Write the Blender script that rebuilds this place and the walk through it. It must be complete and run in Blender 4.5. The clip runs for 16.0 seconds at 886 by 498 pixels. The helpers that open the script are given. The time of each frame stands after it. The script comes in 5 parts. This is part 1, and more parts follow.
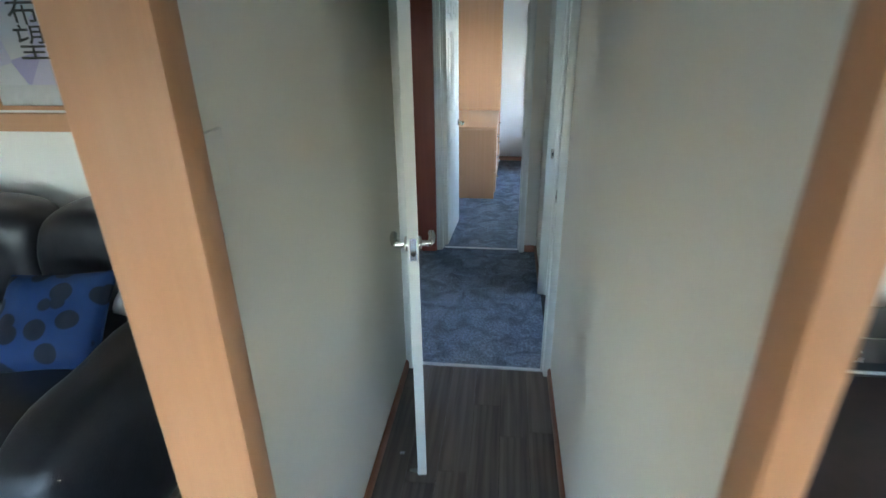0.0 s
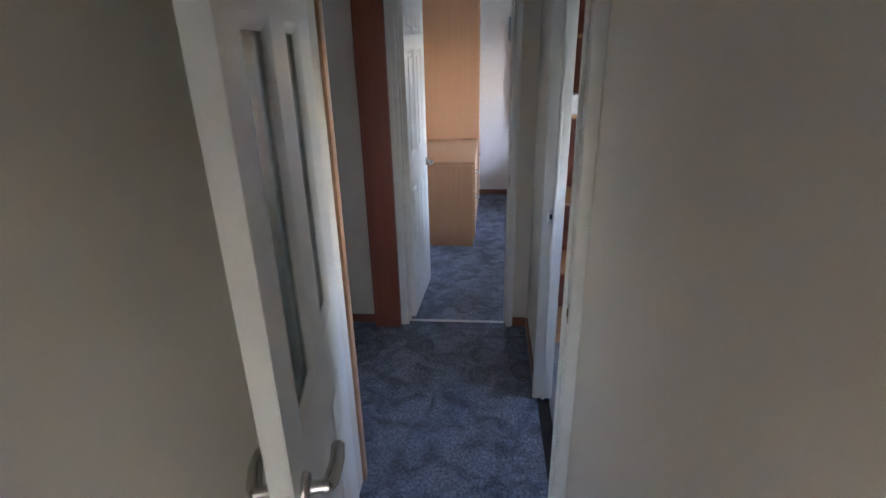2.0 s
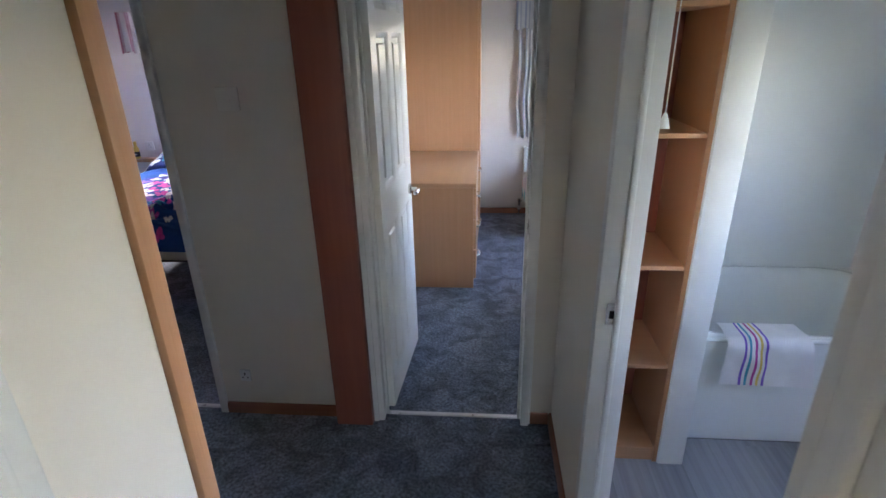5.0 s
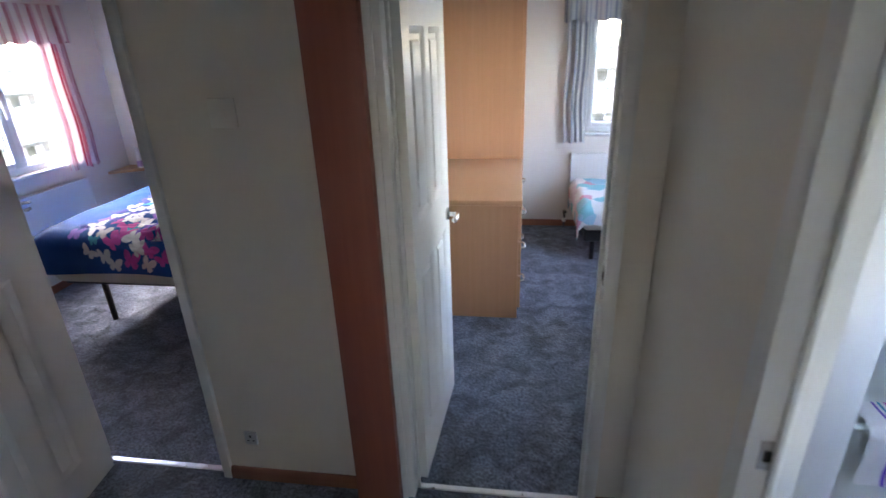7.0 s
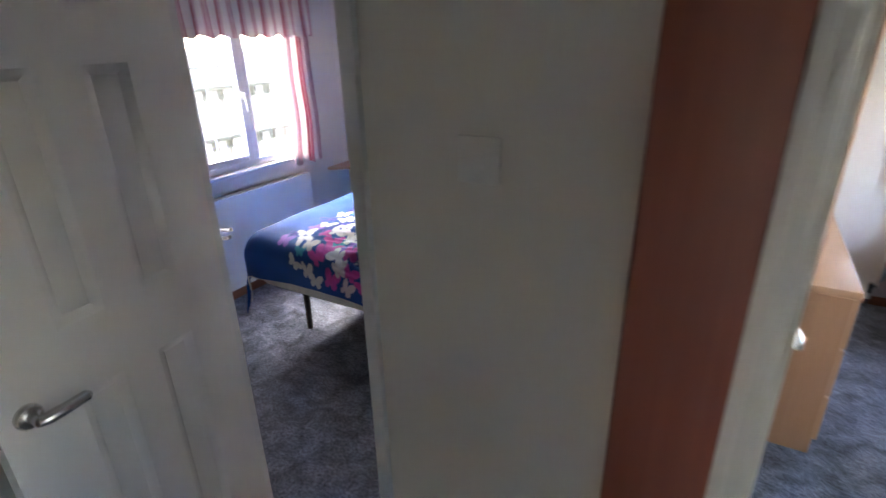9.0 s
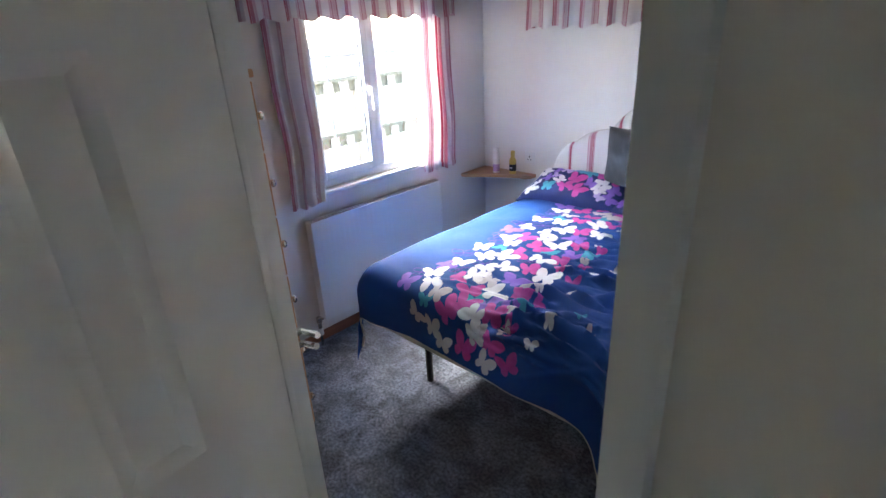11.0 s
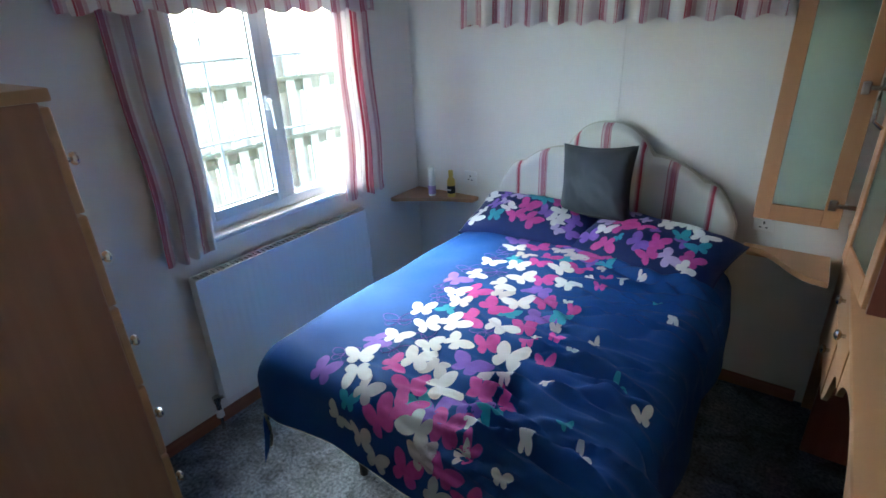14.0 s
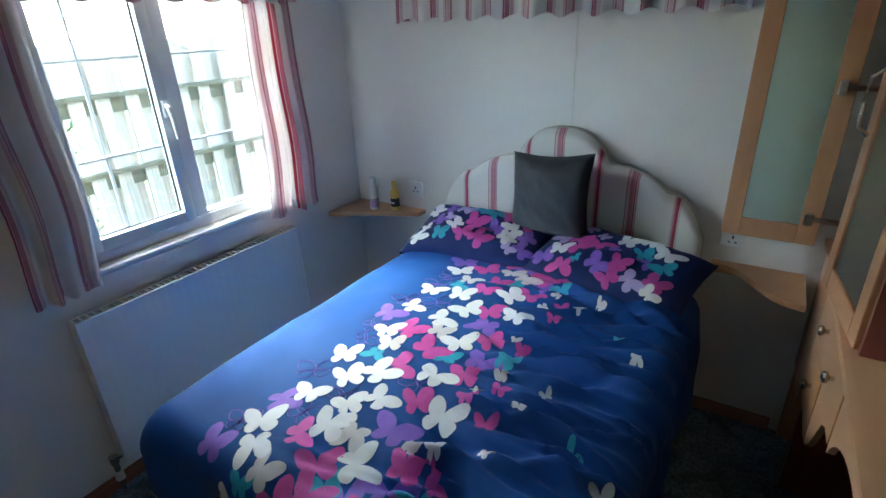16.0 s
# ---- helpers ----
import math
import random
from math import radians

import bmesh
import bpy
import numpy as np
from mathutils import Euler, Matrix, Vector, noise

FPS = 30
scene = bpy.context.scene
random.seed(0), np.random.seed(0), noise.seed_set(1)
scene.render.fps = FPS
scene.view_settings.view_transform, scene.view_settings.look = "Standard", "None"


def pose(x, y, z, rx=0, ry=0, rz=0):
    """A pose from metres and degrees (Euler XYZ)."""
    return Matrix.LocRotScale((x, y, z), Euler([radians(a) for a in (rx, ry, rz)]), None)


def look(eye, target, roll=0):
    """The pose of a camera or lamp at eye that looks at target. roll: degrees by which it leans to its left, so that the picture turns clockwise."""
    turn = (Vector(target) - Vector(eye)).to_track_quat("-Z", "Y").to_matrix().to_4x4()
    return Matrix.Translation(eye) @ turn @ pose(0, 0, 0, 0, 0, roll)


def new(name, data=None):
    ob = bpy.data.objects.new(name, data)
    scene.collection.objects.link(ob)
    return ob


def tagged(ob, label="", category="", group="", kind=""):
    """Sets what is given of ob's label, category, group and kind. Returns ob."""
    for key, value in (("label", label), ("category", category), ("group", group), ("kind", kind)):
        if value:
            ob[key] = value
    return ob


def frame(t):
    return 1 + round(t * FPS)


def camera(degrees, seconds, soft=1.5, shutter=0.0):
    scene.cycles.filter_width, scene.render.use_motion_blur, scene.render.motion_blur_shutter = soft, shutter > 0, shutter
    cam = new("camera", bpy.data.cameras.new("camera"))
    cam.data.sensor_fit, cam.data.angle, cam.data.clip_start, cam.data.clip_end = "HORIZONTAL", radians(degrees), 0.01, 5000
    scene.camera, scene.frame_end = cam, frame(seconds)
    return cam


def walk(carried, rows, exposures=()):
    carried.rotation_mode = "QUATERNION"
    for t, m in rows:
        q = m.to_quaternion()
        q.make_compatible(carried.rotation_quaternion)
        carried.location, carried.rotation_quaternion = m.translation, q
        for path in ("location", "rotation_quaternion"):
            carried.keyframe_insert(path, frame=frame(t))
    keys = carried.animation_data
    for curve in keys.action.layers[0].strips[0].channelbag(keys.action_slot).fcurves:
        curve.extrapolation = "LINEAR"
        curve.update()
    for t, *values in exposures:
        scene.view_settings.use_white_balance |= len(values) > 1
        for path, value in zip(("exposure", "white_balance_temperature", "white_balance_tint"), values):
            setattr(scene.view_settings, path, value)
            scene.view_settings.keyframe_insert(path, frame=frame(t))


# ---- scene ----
cam = camera(81.72, 16.0, shutter=0.4)
PATH = [
    (0.0, 0.168, 0.084, 1.705, 6.85, -23.63, 0.80),
    (0.5, 0.085, 0.368, 1.711, 5.89, -23.38, 0.75),
    (1.0, 0.101, 0.623, 1.704, 4.85, -23.22, 0.75),
    (1.5, 0.182, 0.856, 1.708, 4.82, -22.25, 1.11),
    (2.0, 0.175, 1.070, 1.692, 4.77, -21.98, 1.14),
    (2.5, 0.130, 1.318, 1.686, 4.70, -21.80, 0.87),
    (3.0, 0.113, 1.509, 1.659, 3.93, -21.70, 0.88),
    (3.5, 0.137, 1.747, 1.644, 3.73, -21.76, 0.80),
    (4.0, 0.159, 1.883, 1.632, 4.14, -21.81, 1.00),
    (6.5, 0.065, 2.380, 1.622, 5.37, -22.69, 1.20),
    (7.0, 0.039, 2.526, 1.626, 7.90, -22.53, 1.93),
    (7.5, -0.021, 2.709, 1.630, 13.61, -22.41, 2.53),
    (8.0, -0.098, 2.849, 1.621, 19.81, -21.95, 2.84),
    (8.5, -0.245, 3.015, 1.617, 24.33, -21.71, 2.39),
    (9.0, -0.420, 3.139, 1.645, 29.69, -22.43, 1.19),
    (9.5, -0.635, 3.409, 1.608, 37.71, -22.97, 1.62),
    (10.0, -0.793, 3.537, 1.607, 43.20, -22.98, 2.62),
    (12.5, -1.169, 3.885, 1.623, 43.04, -23.78, 2.56),
    (13.0, -1.241, 3.970, 1.616, 41.46, -23.88, 2.85),
    (13.5, -1.327, 4.061, 1.615, 38.60, -23.97, 2.59),
    (14.0, -1.359, 4.109, 1.611, 35.47, -23.92, 2.21),
    (14.5, -1.373, 4.134, 1.606, 33.14, -23.81, 1.82),
    (15.0, -1.396, 4.220, 1.594, 32.04, -24.06, 1.89),
    (15.5, -1.415, 4.341, 1.581, 31.77, -24.11, 2.08),
    (16.0, -1.417, 4.413, 1.577, 31.79, -23.92, 2.11),
]
EXPOSURES = [(0.0, 5.8, 6250, 9), (1.0, 5.2, 6700, 26), (2.0, 5.3, 6850, 28), (4.0, 5.3, 7000, 26), (7.0, 5.55, 7150, 25), (8.0, 5.6, 7200, 24), (9.0, 5.7, 7400, 24), (10.0, 5.85, 7500, 24), (12.5, 5.4, 6900, 0), (14.0, 5.2, 6850, -2), (16.0, 4.88, 6750, -4)]
walk(cam, [(t, pose(x, y, z, 90 + pitch, roll, yaw)) for t, x, y, z, yaw, pitch, roll in PATH], EXPOSURES)

# ---- daylight ----
world = bpy.data.worlds.new("overcast_day")
scene.world = world
world.use_nodes = True
sky = world.node_tree.nodes.new("ShaderNodeTexSky")
sky.sky_type = "NISHITA"
sky.sun_disc = False
sky.sun_elevation = radians(46)
sky.sun_rotation = radians(-92)
sky.dust_density = 0.6
sky.ozone_density = 1.3
back = world.node_tree.nodes["Background"]
back.inputs["Strength"].default_value = 0.15
world.node_tree.links.new(sky.outputs["Color"], back.inputs["Color"])
sun_data = bpy.data.lights.new("sun", "SUN")
sun_data.energy, sun_data.angle, sun_data.color = 0.5, radians(20), (1.0, 0.985, 0.96)
sun = new("sun", sun_data)
sun.matrix_world = look((-4, 4.86, 4.14), (0, 5, 0))


# ---- materials ----
def nodes_of(name):
    m = bpy.data.materials.new(name)
    m.use_nodes = True
    return m, m.node_tree.nodes, m.node_tree.links, m.node_tree.nodes["Principled BSDF"]


def surface(name, c1, c2, scale=3.0, rough=0.6, grain=0.0, grain_scale=200.0, stretch=(1, 1, 1), metal=0.0,
            coat=0.0, sheen=0.0, per_object=0.0, detail=4.0, island=0.0):
    """A paint, laminate, cloth or metal: two tones in soft patches, fine grain in the relief."""
    m, n, l, p = nodes_of(name)
    tc = n.new("ShaderNodeTexCoord")
    mp = n.new("ShaderNodeMapping")
    mp.inputs["Scale"].default_value = stretch
    l.new(tc.outputs["Object"], mp.inputs["Vector"])
    nz = n.new("ShaderNodeTexNoise")
    nz.inputs["Scale"].default_value, nz.inputs["Detail"].default_value = scale, detail
    l.new(mp.outputs["Vector"], nz.inputs["Vector"])
    mix = n.new("ShaderNodeMix")
    mix.data_type = "RGBA"
    mix.inputs["A"].default_value, mix.inputs["B"].default_value = (*c1, 1), (*c2, 1)
    rmp = n.new("ShaderNodeMapRange")
    rmp.inputs["From Min"].default_value, rmp.inputs["From Max"].default_value = 0.3, 0.7
    l.new(nz.outputs["Fac"], rmp.inputs["Value"])
    fac = rmp.outputs["Result"]
    if per_object:
        oi = n.new("ShaderNodeObjectInfo")
        ad = n.new("ShaderNodeMath")
        ad.operation = "MULTIPLY_ADD"
        ad.use_clamp = True
        l.new(oi.outputs["Random"], ad.inputs[0])
        ad.inputs[1].default_value = per_object
        l.new(fac, ad.inputs[2])
        fac = ad.outputs["Value"]
    l.new(fac, mix.inputs["Factor"])
    l.new(mix.outputs["Result"], p.inputs["Base Color"])
    rr = n.new("ShaderNodeMapRange")
    rr.inputs["To Min"].default_value, rr.inputs["To Max"].default_value = max(0.03, rough - 0.07), min(1.0, rough + 0.07)
    l.new(nz.outputs["Fac"], rr.inputs["Value"])
    l.new(rr.outputs["Result"], p.inputs["Roughness"])
    p.inputs["Metallic"].default_value = metal
    p.inputs["Coat Weight"].default_value = coat
    p.inputs["Sheen Weight"].default_value = sheen
    if grain:
        ng = n.new("ShaderNodeTexNoise")
        ng.inputs["Scale"].default_value, ng.inputs["Detail"].default_value = grain_scale, 3.0
        l.new(mp.outputs["Vector"], ng.inputs["Vector"])
        bp = n.new("ShaderNodeBump")
        bp.inputs["Strength"].default_value, bp.inputs["Distance"].default_value = grain, 0.004
        l.new(ng.outputs["Fac"], bp.inputs["Height"])
        l.new(bp.outputs["Normal"], p.inputs["Normal"])
    return m


def wood(name, c1, c2, rough=0.38, axis=2, per_object=0.0, lines=1.0):
    """Laminate or timber with fine grain along one axis."""
    s = [26.0, 26.0, 26.0]
    s[axis] = 0.9
    m = surface(name, c1, c2, 1.6 * lines, rough, 0.12, 9.0, s, per_object=per_object, detail=6.0)
    return m


def carpet_material():
    m, n, l, p = nodes_of("slate_carpet")
    tc = n.new("ShaderNodeTexCoord")
    fine = n.new("ShaderNodeTexNoise")
    fine.inputs["Scale"].default_value, fine.inputs["Detail"].default_value = 330.0, 2.0
    mid = n.new("ShaderNodeTexNoise")
    mid.inputs["Scale"].default_value, mid.inputs["Detail"].default_value = 75.0, 3.0
    big = n.new("ShaderNodeTexNoise")
    big.inputs["Scale"].default_value, big.inputs["Detail"].default_value, big.inputs["Distortion"].default_value = 8.5, 4.0, 0.9
    for q in (fine, mid, big):
        l.new(tc.outputs["Object"], q.inputs["Vector"])
    r1 = n.new("ShaderNodeValToRGB")
    r1.color_ramp.elements[0].position, r1.color_ramp.elements[0].color = 0.36, (0.036, 0.044, 0.058, 1)
    r1.color_ramp.elements[1].position, r1.color_ramp.elements[1].color = 0.66, (0.31, 0.355, 0.43, 1)
    add = n.new("ShaderNodeMath")
    add.operation = "MULTIPLY_ADD"
    l.new(fine.outputs["Fac"], add.inputs[0])
    add.inputs[1].default_value = 0.55
    half = n.new("ShaderNodeMath")
    half.operation = "MULTIPLY"
    half.inputs[1].default_value = 0.45
    l.new(mid.outputs["Fac"], half.inputs[0])
    l.new(half.outputs["Value"], add.inputs[2])
    l.new(add.outputs["Value"], r1.inputs["Fac"])
    r2 = n.new("ShaderNodeMapRange")
    r2.inputs["From Min"].default_value, r2.inputs["From Max"].default_value = 0.36, 0.62
    r2.inputs["To Min"].default_value, r2.inputs["To Max"].default_value = 0.62, 1.25
    l.new(big.outputs["Fac"], r2.inputs["Value"])
    mul = n.new("ShaderNodeMix")
    mul.data_type, mul.blend_type = "RGBA", "MULTIPLY"
    mul.inputs["Factor"].default_value = 1.0
    l.new(r1.outputs["Color"], mul.inputs["A"])
    l.new(r2.outputs["Result"], mul.inputs["B"])
    l.new(mul.outputs["Result"], p.inputs["Base Color"])
    p.inputs["Roughness"].default_value = 0.95
    p.inputs["Sheen Weight"].default_value = 0.1
    p.inputs["Specular IOR Level"].default_value = 0.1
    bp = n.new("ShaderNodeBump")
    bp.inputs["Strength"].default_value, bp.inputs["Distance"].default_value = 0.9, 0.006
    l.new(add.outputs["Value"], bp.inputs["Height"])
    l.new(bp.outputs["Normal"], p.inputs["Normal"])
    return m


def stripe_material(name, period, bands, base, rough=0.85, shift=0.0, thin=0.4):
    """Woven stripes along u of the cloth (metres): bands of (start, end, colour) within one period."""
    m, n, l, p = nodes_of(name)
    uv = n.new("ShaderNodeUVMap")
    sp = n.new("ShaderNodeSeparateXYZ")
    l.new(uv.outputs["UV"], sp.inputs["Vector"])
    dv = n.new("ShaderNodeMath")
    dv.operation = "MULTIPLY_ADD"
    l.new(sp.outputs["X"], dv.inputs[0])
    dv.inputs[1].default_value, dv.inputs[2].default_value = 1.0 / period, shift
    fr = n.new("ShaderNodeMath")
    fr.operation = "FRACT"
    l.new(dv.outputs["Value"], fr.inputs[0])
    cr = n.new("ShaderNodeValToRGB")
    cr.color_ramp.interpolation = "CONSTANT"
    cr.color_ramp.elements[0].position, cr.color_ramp.elements[0].color = 0.0, (*base, 1)
    cr.color_ramp.elements.remove(cr.color_ramp.elements[1])
    for a, b, c in bands:
        e = cr.color_ramp.elements.new(a)
        e.color = (*c, 1)
        e = cr.color_ramp.elements.new(b)
        e.color = (*base, 1)
    l.new(fr.outputs["Value"], cr.inputs["Fac"])
    weave = n.new("ShaderNodeTexNoise")
    weave.inputs["Scale"].default_value = 420.0
    tc = n.new("ShaderNodeTexCoord")
    l.new(tc.outputs["Object"], weave.inputs["Vector"])
    bp = n.new("ShaderNodeBump")
    bp.inputs["Strength"].default_value, bp.inputs["Distance"].default_value = 0.3, 0.002
    l.new(weave.outputs["Fac"], bp.inputs["Height"])
    l.new(bp.outputs["Normal"], p.inputs["Normal"])
    l.new(cr.outputs["Color"], p.inputs["Base Color"])
    p.inputs["Roughness"].default_value = rough
    tr = n.new("ShaderNodeBsdfTranslucent")
    l.new(cr.outputs["Color"], tr.inputs["Color"])
    mx = n.new("ShaderNodeMixShader")
    mx.inputs["Fac"].default_value = thin
    l.new(p.outputs["BSDF"], mx.inputs[1])
    l.new(tr.outputs["BSDF"], mx.inputs[2])
    l.new(mx.outputs["Shader"], n["Material Output"].inputs["Surface"])
    return m


def glass_material(name, tint=(1, 1, 1), rough=0.0):
    m, n, l, p = nodes_of(name)
    p.inputs["Base Color"].default_value = (*tint, 1)
    p.inputs["Transmission Weight"].default_value = 1.0
    p.inputs["Roughness"].default_value = rough
    p.inputs["IOR"].default_value = 1.45
    return m


def blotch_material(name, colours, scale):
    """Printed cloth in cells of several colours."""
    m, n, l, p = nodes_of(name)
    tc = n.new("ShaderNodeTexCoord")
    vo = n.new("ShaderNodeTexVoronoi")
    vo.inputs["Scale"].default_value = scale
    l.new(tc.outputs["Object"], vo.inputs["Vector"])
    sp = n.new("ShaderNodeSeparateXYZ")
    l.new(vo.outputs["Color"], sp.inputs["Vector"])
    cr = n.new("ShaderNodeValToRGB")
    cr.color_ramp.interpolation = "CONSTANT"
    cr.color_ramp.elements[0].color = (*colours[0], 1)
    cr.color_ramp.elements[1].position, cr.color_ramp.elements[1].color = 1 / len(colours), (*colours[1], 1)
    for i, c in enumerate(colours[2:], 2):
        e = cr.color_ramp.elements.new(i / len(colours))
        e.color = (*c, 1)
    l.new(sp.outputs["X"], cr.inputs["Fac"])
    l.new(cr.outputs["Color"], p.inputs["Base Color"])
    p.inputs["Roughness"].default_value = 0.85
    return m


def dotted_material(name, ground_colour, dot_colour, scale):
    """Cloth with round dark flowers on a plain ground."""
    m, n, l, p = nodes_of(name)
    tc = n.new("ShaderNodeTexCoord")
    vo = n.new("ShaderNodeTexVoronoi")
    vo.inputs["Scale"].default_value, vo.inputs["Randomness"].default_value = scale, 0.75
    l.new(tc.outputs["Object"], vo.inputs["Vector"])
    ramp = n.new("ShaderNodeValToRGB")
    ramp.color_ramp.elements[0].position, ramp.color_ramp.elements[0].color = 0.36, (*dot_colour, 1)
    ramp.color_ramp.elements[1].position, ramp.color_ramp.elements[1].color = 0.39, (*ground_colour, 1)
    l.new(vo.outputs["Distance"], ramp.inputs["Fac"])
    l.new(ramp.outputs["Color"], p.inputs["Base Color"])
    p.inputs["Roughness"].default_value = 0.8
    return m


HALL_PAINT = surface("magnolia_wallboard", (0.745, 0.69, 0.60), (0.79, 0.735, 0.64), 1.7, 0.62, 0.10, 90.0)
ROOM_PAINT = surface("white_wallboard", (0.755, 0.728, 0.69), (0.80, 0.772, 0.735), 1.5, 0.6, 0.10, 90.0)
BATH_PAINT = surface("white_bathroom_board", (0.79, 0.81, 0.775), (0.83, 0.845, 0.81), 1.2, 0.35, 0.05, 80.0)
CEILING_PAINT = surface("white_ceiling_board", (0.80, 0.80, 0.78), (0.84, 0.84, 0.82), 1.3, 0.7, 0.1, 120.0)
GLOSS = surface("white_gloss_paint", (0.76, 0.745, 0.69), (0.79, 0.775, 0.73), 1.0, 0.36, 0.03, 60.0)
FRAME = surface("white_frame_paint", (0.71, 0.71, 0.67), (0.76, 0.755, 0.72), 5.0, 0.33, 0.05, 30.0)
PVC = surface("white_window_plastic", (0.74, 0.76, 0.78), (0.78, 0.80, 0.81), 3.0, 0.3)
BEECH = wood("beech_laminate", (0.50, 0.245, 0.125), (0.535, 0.272, 0.143))
BEECH_Y = wood("beech_laminate_lengthwise", (0.525, 0.275, 0.145), (0.56, 0.30, 0.16), axis=1)
BEECH_X = wood("beech_laminate_crosswise", (0.525, 0.275, 0.145), (0.56, 0.30, 0.16), axis=0)
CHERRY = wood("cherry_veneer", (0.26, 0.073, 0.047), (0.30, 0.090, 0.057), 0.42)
SKIRT_X = wood("cherry_skirting", (0.25, 0.09, 0.045), (0.32, 0.125, 0.065), 0.4, axis=0)
SKIRT_Y = wood("cherry_skirting_lengthwise", (0.25, 0.09, 0.045), (0.32, 0.125, 0.065), 0.4, axis=1)
PLANK = wood("brown_vinyl_plank", (0.058, 0.042, 0.036), (0.185, 0.145, 0.122), 0.42, axis=1, per_object=0.5)
PLANK_GREY = wood("grey_vinyl_plank", (0.19, 0.20, 0.22), (0.30, 0.31, 0.33), 0.4, axis=1, per_object=0.5)
JOINT = surface("plank_joint", (0.02, 0.016, 0.014), (0.03, 0.025, 0.02), 20, 0.8)
CARPET = carpet_material()
CHROME = surface("satin_nickel", (0.56, 0.54, 0.50), (0.66, 0.64, 0.60), 12.0, 0.25, metal=1.0)
STEEL = surface("bright_threshold_strip", (0.66, 0.66, 0.66), (0.76, 0.76, 0.76), 30.0, 0.3, metal=1.0)
DARK_METAL = surface("dark_bronze_metal", (0.05, 0.04, 0.035), (0.09, 0.075, 0.06), 10.0, 0.4, metal=0.8)
BLACK = surface("black_steel_frame", (0.012, 0.012, 0.013), (0.022, 0.022, 0.024), 8.0, 0.45)
HOLE = surface("dark_socket_hole", (0.01, 0.01, 0.01), (0.02, 0.02, 0.02), 8.0, 0.8)
PLASTIC = surface("white_plastic", (0.72, 0.72, 0.70), (0.77, 0.77, 0.75), 5.0, 0.35)
ENAMEL = surface("white_radiator_enamel", (0.77, 0.765, 0.735), (0.81, 0.805, 0.775), 2.0, 0.35)
BARS = surface("grey_glazing_bar", (0.34, 0.37, 0.40), (0.42, 0.45, 0.48), 6.0, 0.4)
GASKET = surface("dark_glazing_rubber", (0.03, 0.032, 0.035), (0.05, 0.052, 0.055), 9.0, 0.6)
CHEST_SIDE = wood("reddish_chest_laminate", (0.395, 0.180, 0.114), (0.43, 0.205, 0.13))
GLASS = glass_material("clear_window_glass")
FROST = glass_material("green_frosted_glass", (0.62, 0.78, 0.70), 0.35)
STREAK = glass_material("door_glass", (0.60, 0.74, 0.70), 0.18)
LEATHER = surface("black_leather", (0.010, 0.010, 0.012), (0.022, 0.021, 0.023), 14.0, 0.34, 0.25, 160.0)
NAVY = surface("navy_cotton", (0.003, 0.050, 0.20), (0.005, 0.064, 0.26), 5.0, 0.72, 0.25, 500.0)
NAVY_DARK = surface("dark_navy_cotton", (0.005, 0.018, 0.098), (0.008, 0.026, 0.135), 6.0, 0.65, 0.25, 500.0)
for cloth in (NAVY, NAVY_DARK):
    cloth.node_tree.nodes["Principled BSDF"].inputs["Specular IOR Level"].default_value = 0.22
PRINT_WHITE = surface("white_print", (0.60, 0.61, 0.62), (0.67, 0.68, 0.69), 30.0, 0.7)
PRINT_GREY = surface("silver_print", (0.46, 0.45, 0.46), (0.55, 0.53, 0.54), 30.0, 0.7)
PRINT_PINK = surface("magenta_print", (0.42, 0.030, 0.24), (0.52, 0.060, 0.32), 30.0, 0.7)
PRINT_PURPLE = surface("purple_print", (0.15, 0.075, 0.42), (0.21, 0.105, 0.52), 30.0, 0.7)
PRINT_TEAL = surface("teal_print", (0.008, 0.25, 0.37), (0.014, 0.31, 0.44), 30.0, 0.7)
PRINT_LILAC = surface("lilac_print", (0.36, 0.30, 0.55), (0.42, 0.36, 0.62), 30.0, 0.7)
CHARCOAL = surface("charcoal_velvet", (0.034, 0.041, 0.052), (0.044, 0.052, 0.064), 7.0, 0.8, 0.3, 400.0, sheen=0.12)
MATTRESS = surface("cream_mattress_ticking", (0.55, 0.52, 0.45), (0.62, 0.58, 0.50), 9.0, 0.85, 0.3, 300.0)
TOWEL = surface("white_towelling", (0.72, 0.71, 0.70), (0.80, 0.79, 0.78), 12.0, 0.95, 0.8, 350.0, sheen=0.3)
ACRYLIC = surface("white_bath_acrylic", (0.78, 0.81, 0.785), (0.82, 0.845, 0.82), 1.5, 0.14)
CRIMSON, ROSE, PALE, LINEN = (0.43, 0.055, 0.10), (0.50, 0.21, 0.26), (0.64, 0.46, 0.49), (0.77, 0.735, 0.72)
STRIPE = stripe_material("red_and_cream_stripe", 0.25, [(0.06, 0.09, CRIMSON), (0.10, 0.19, ROSE), (0.20, 0.27, PALE), (0.48, 0.52, PALE), (0.53, 0.56, ROSE), (0.57, 0.65, PALE), (0.66, 0.70, ROSE)], LINEN, thin=0.28)
STRIPE_BOARD = stripe_material("striped_upholstery", 0.30, [(0.335, 0.348, PALE), (0.355, 0.374, ROSE), (0.375, 0.408, CRIMSON), (0.415, 0.427, PALE), (0.755, 0.77, ROSE), (0.78, 0.795, PALE), (0.80, 0.852, ROSE), (0.856, 0.876, CRIMSON), (0.885, 0.90, ROSE)], (0.76, 0.74, 0.71), thin=0.0, shift=-0.04)
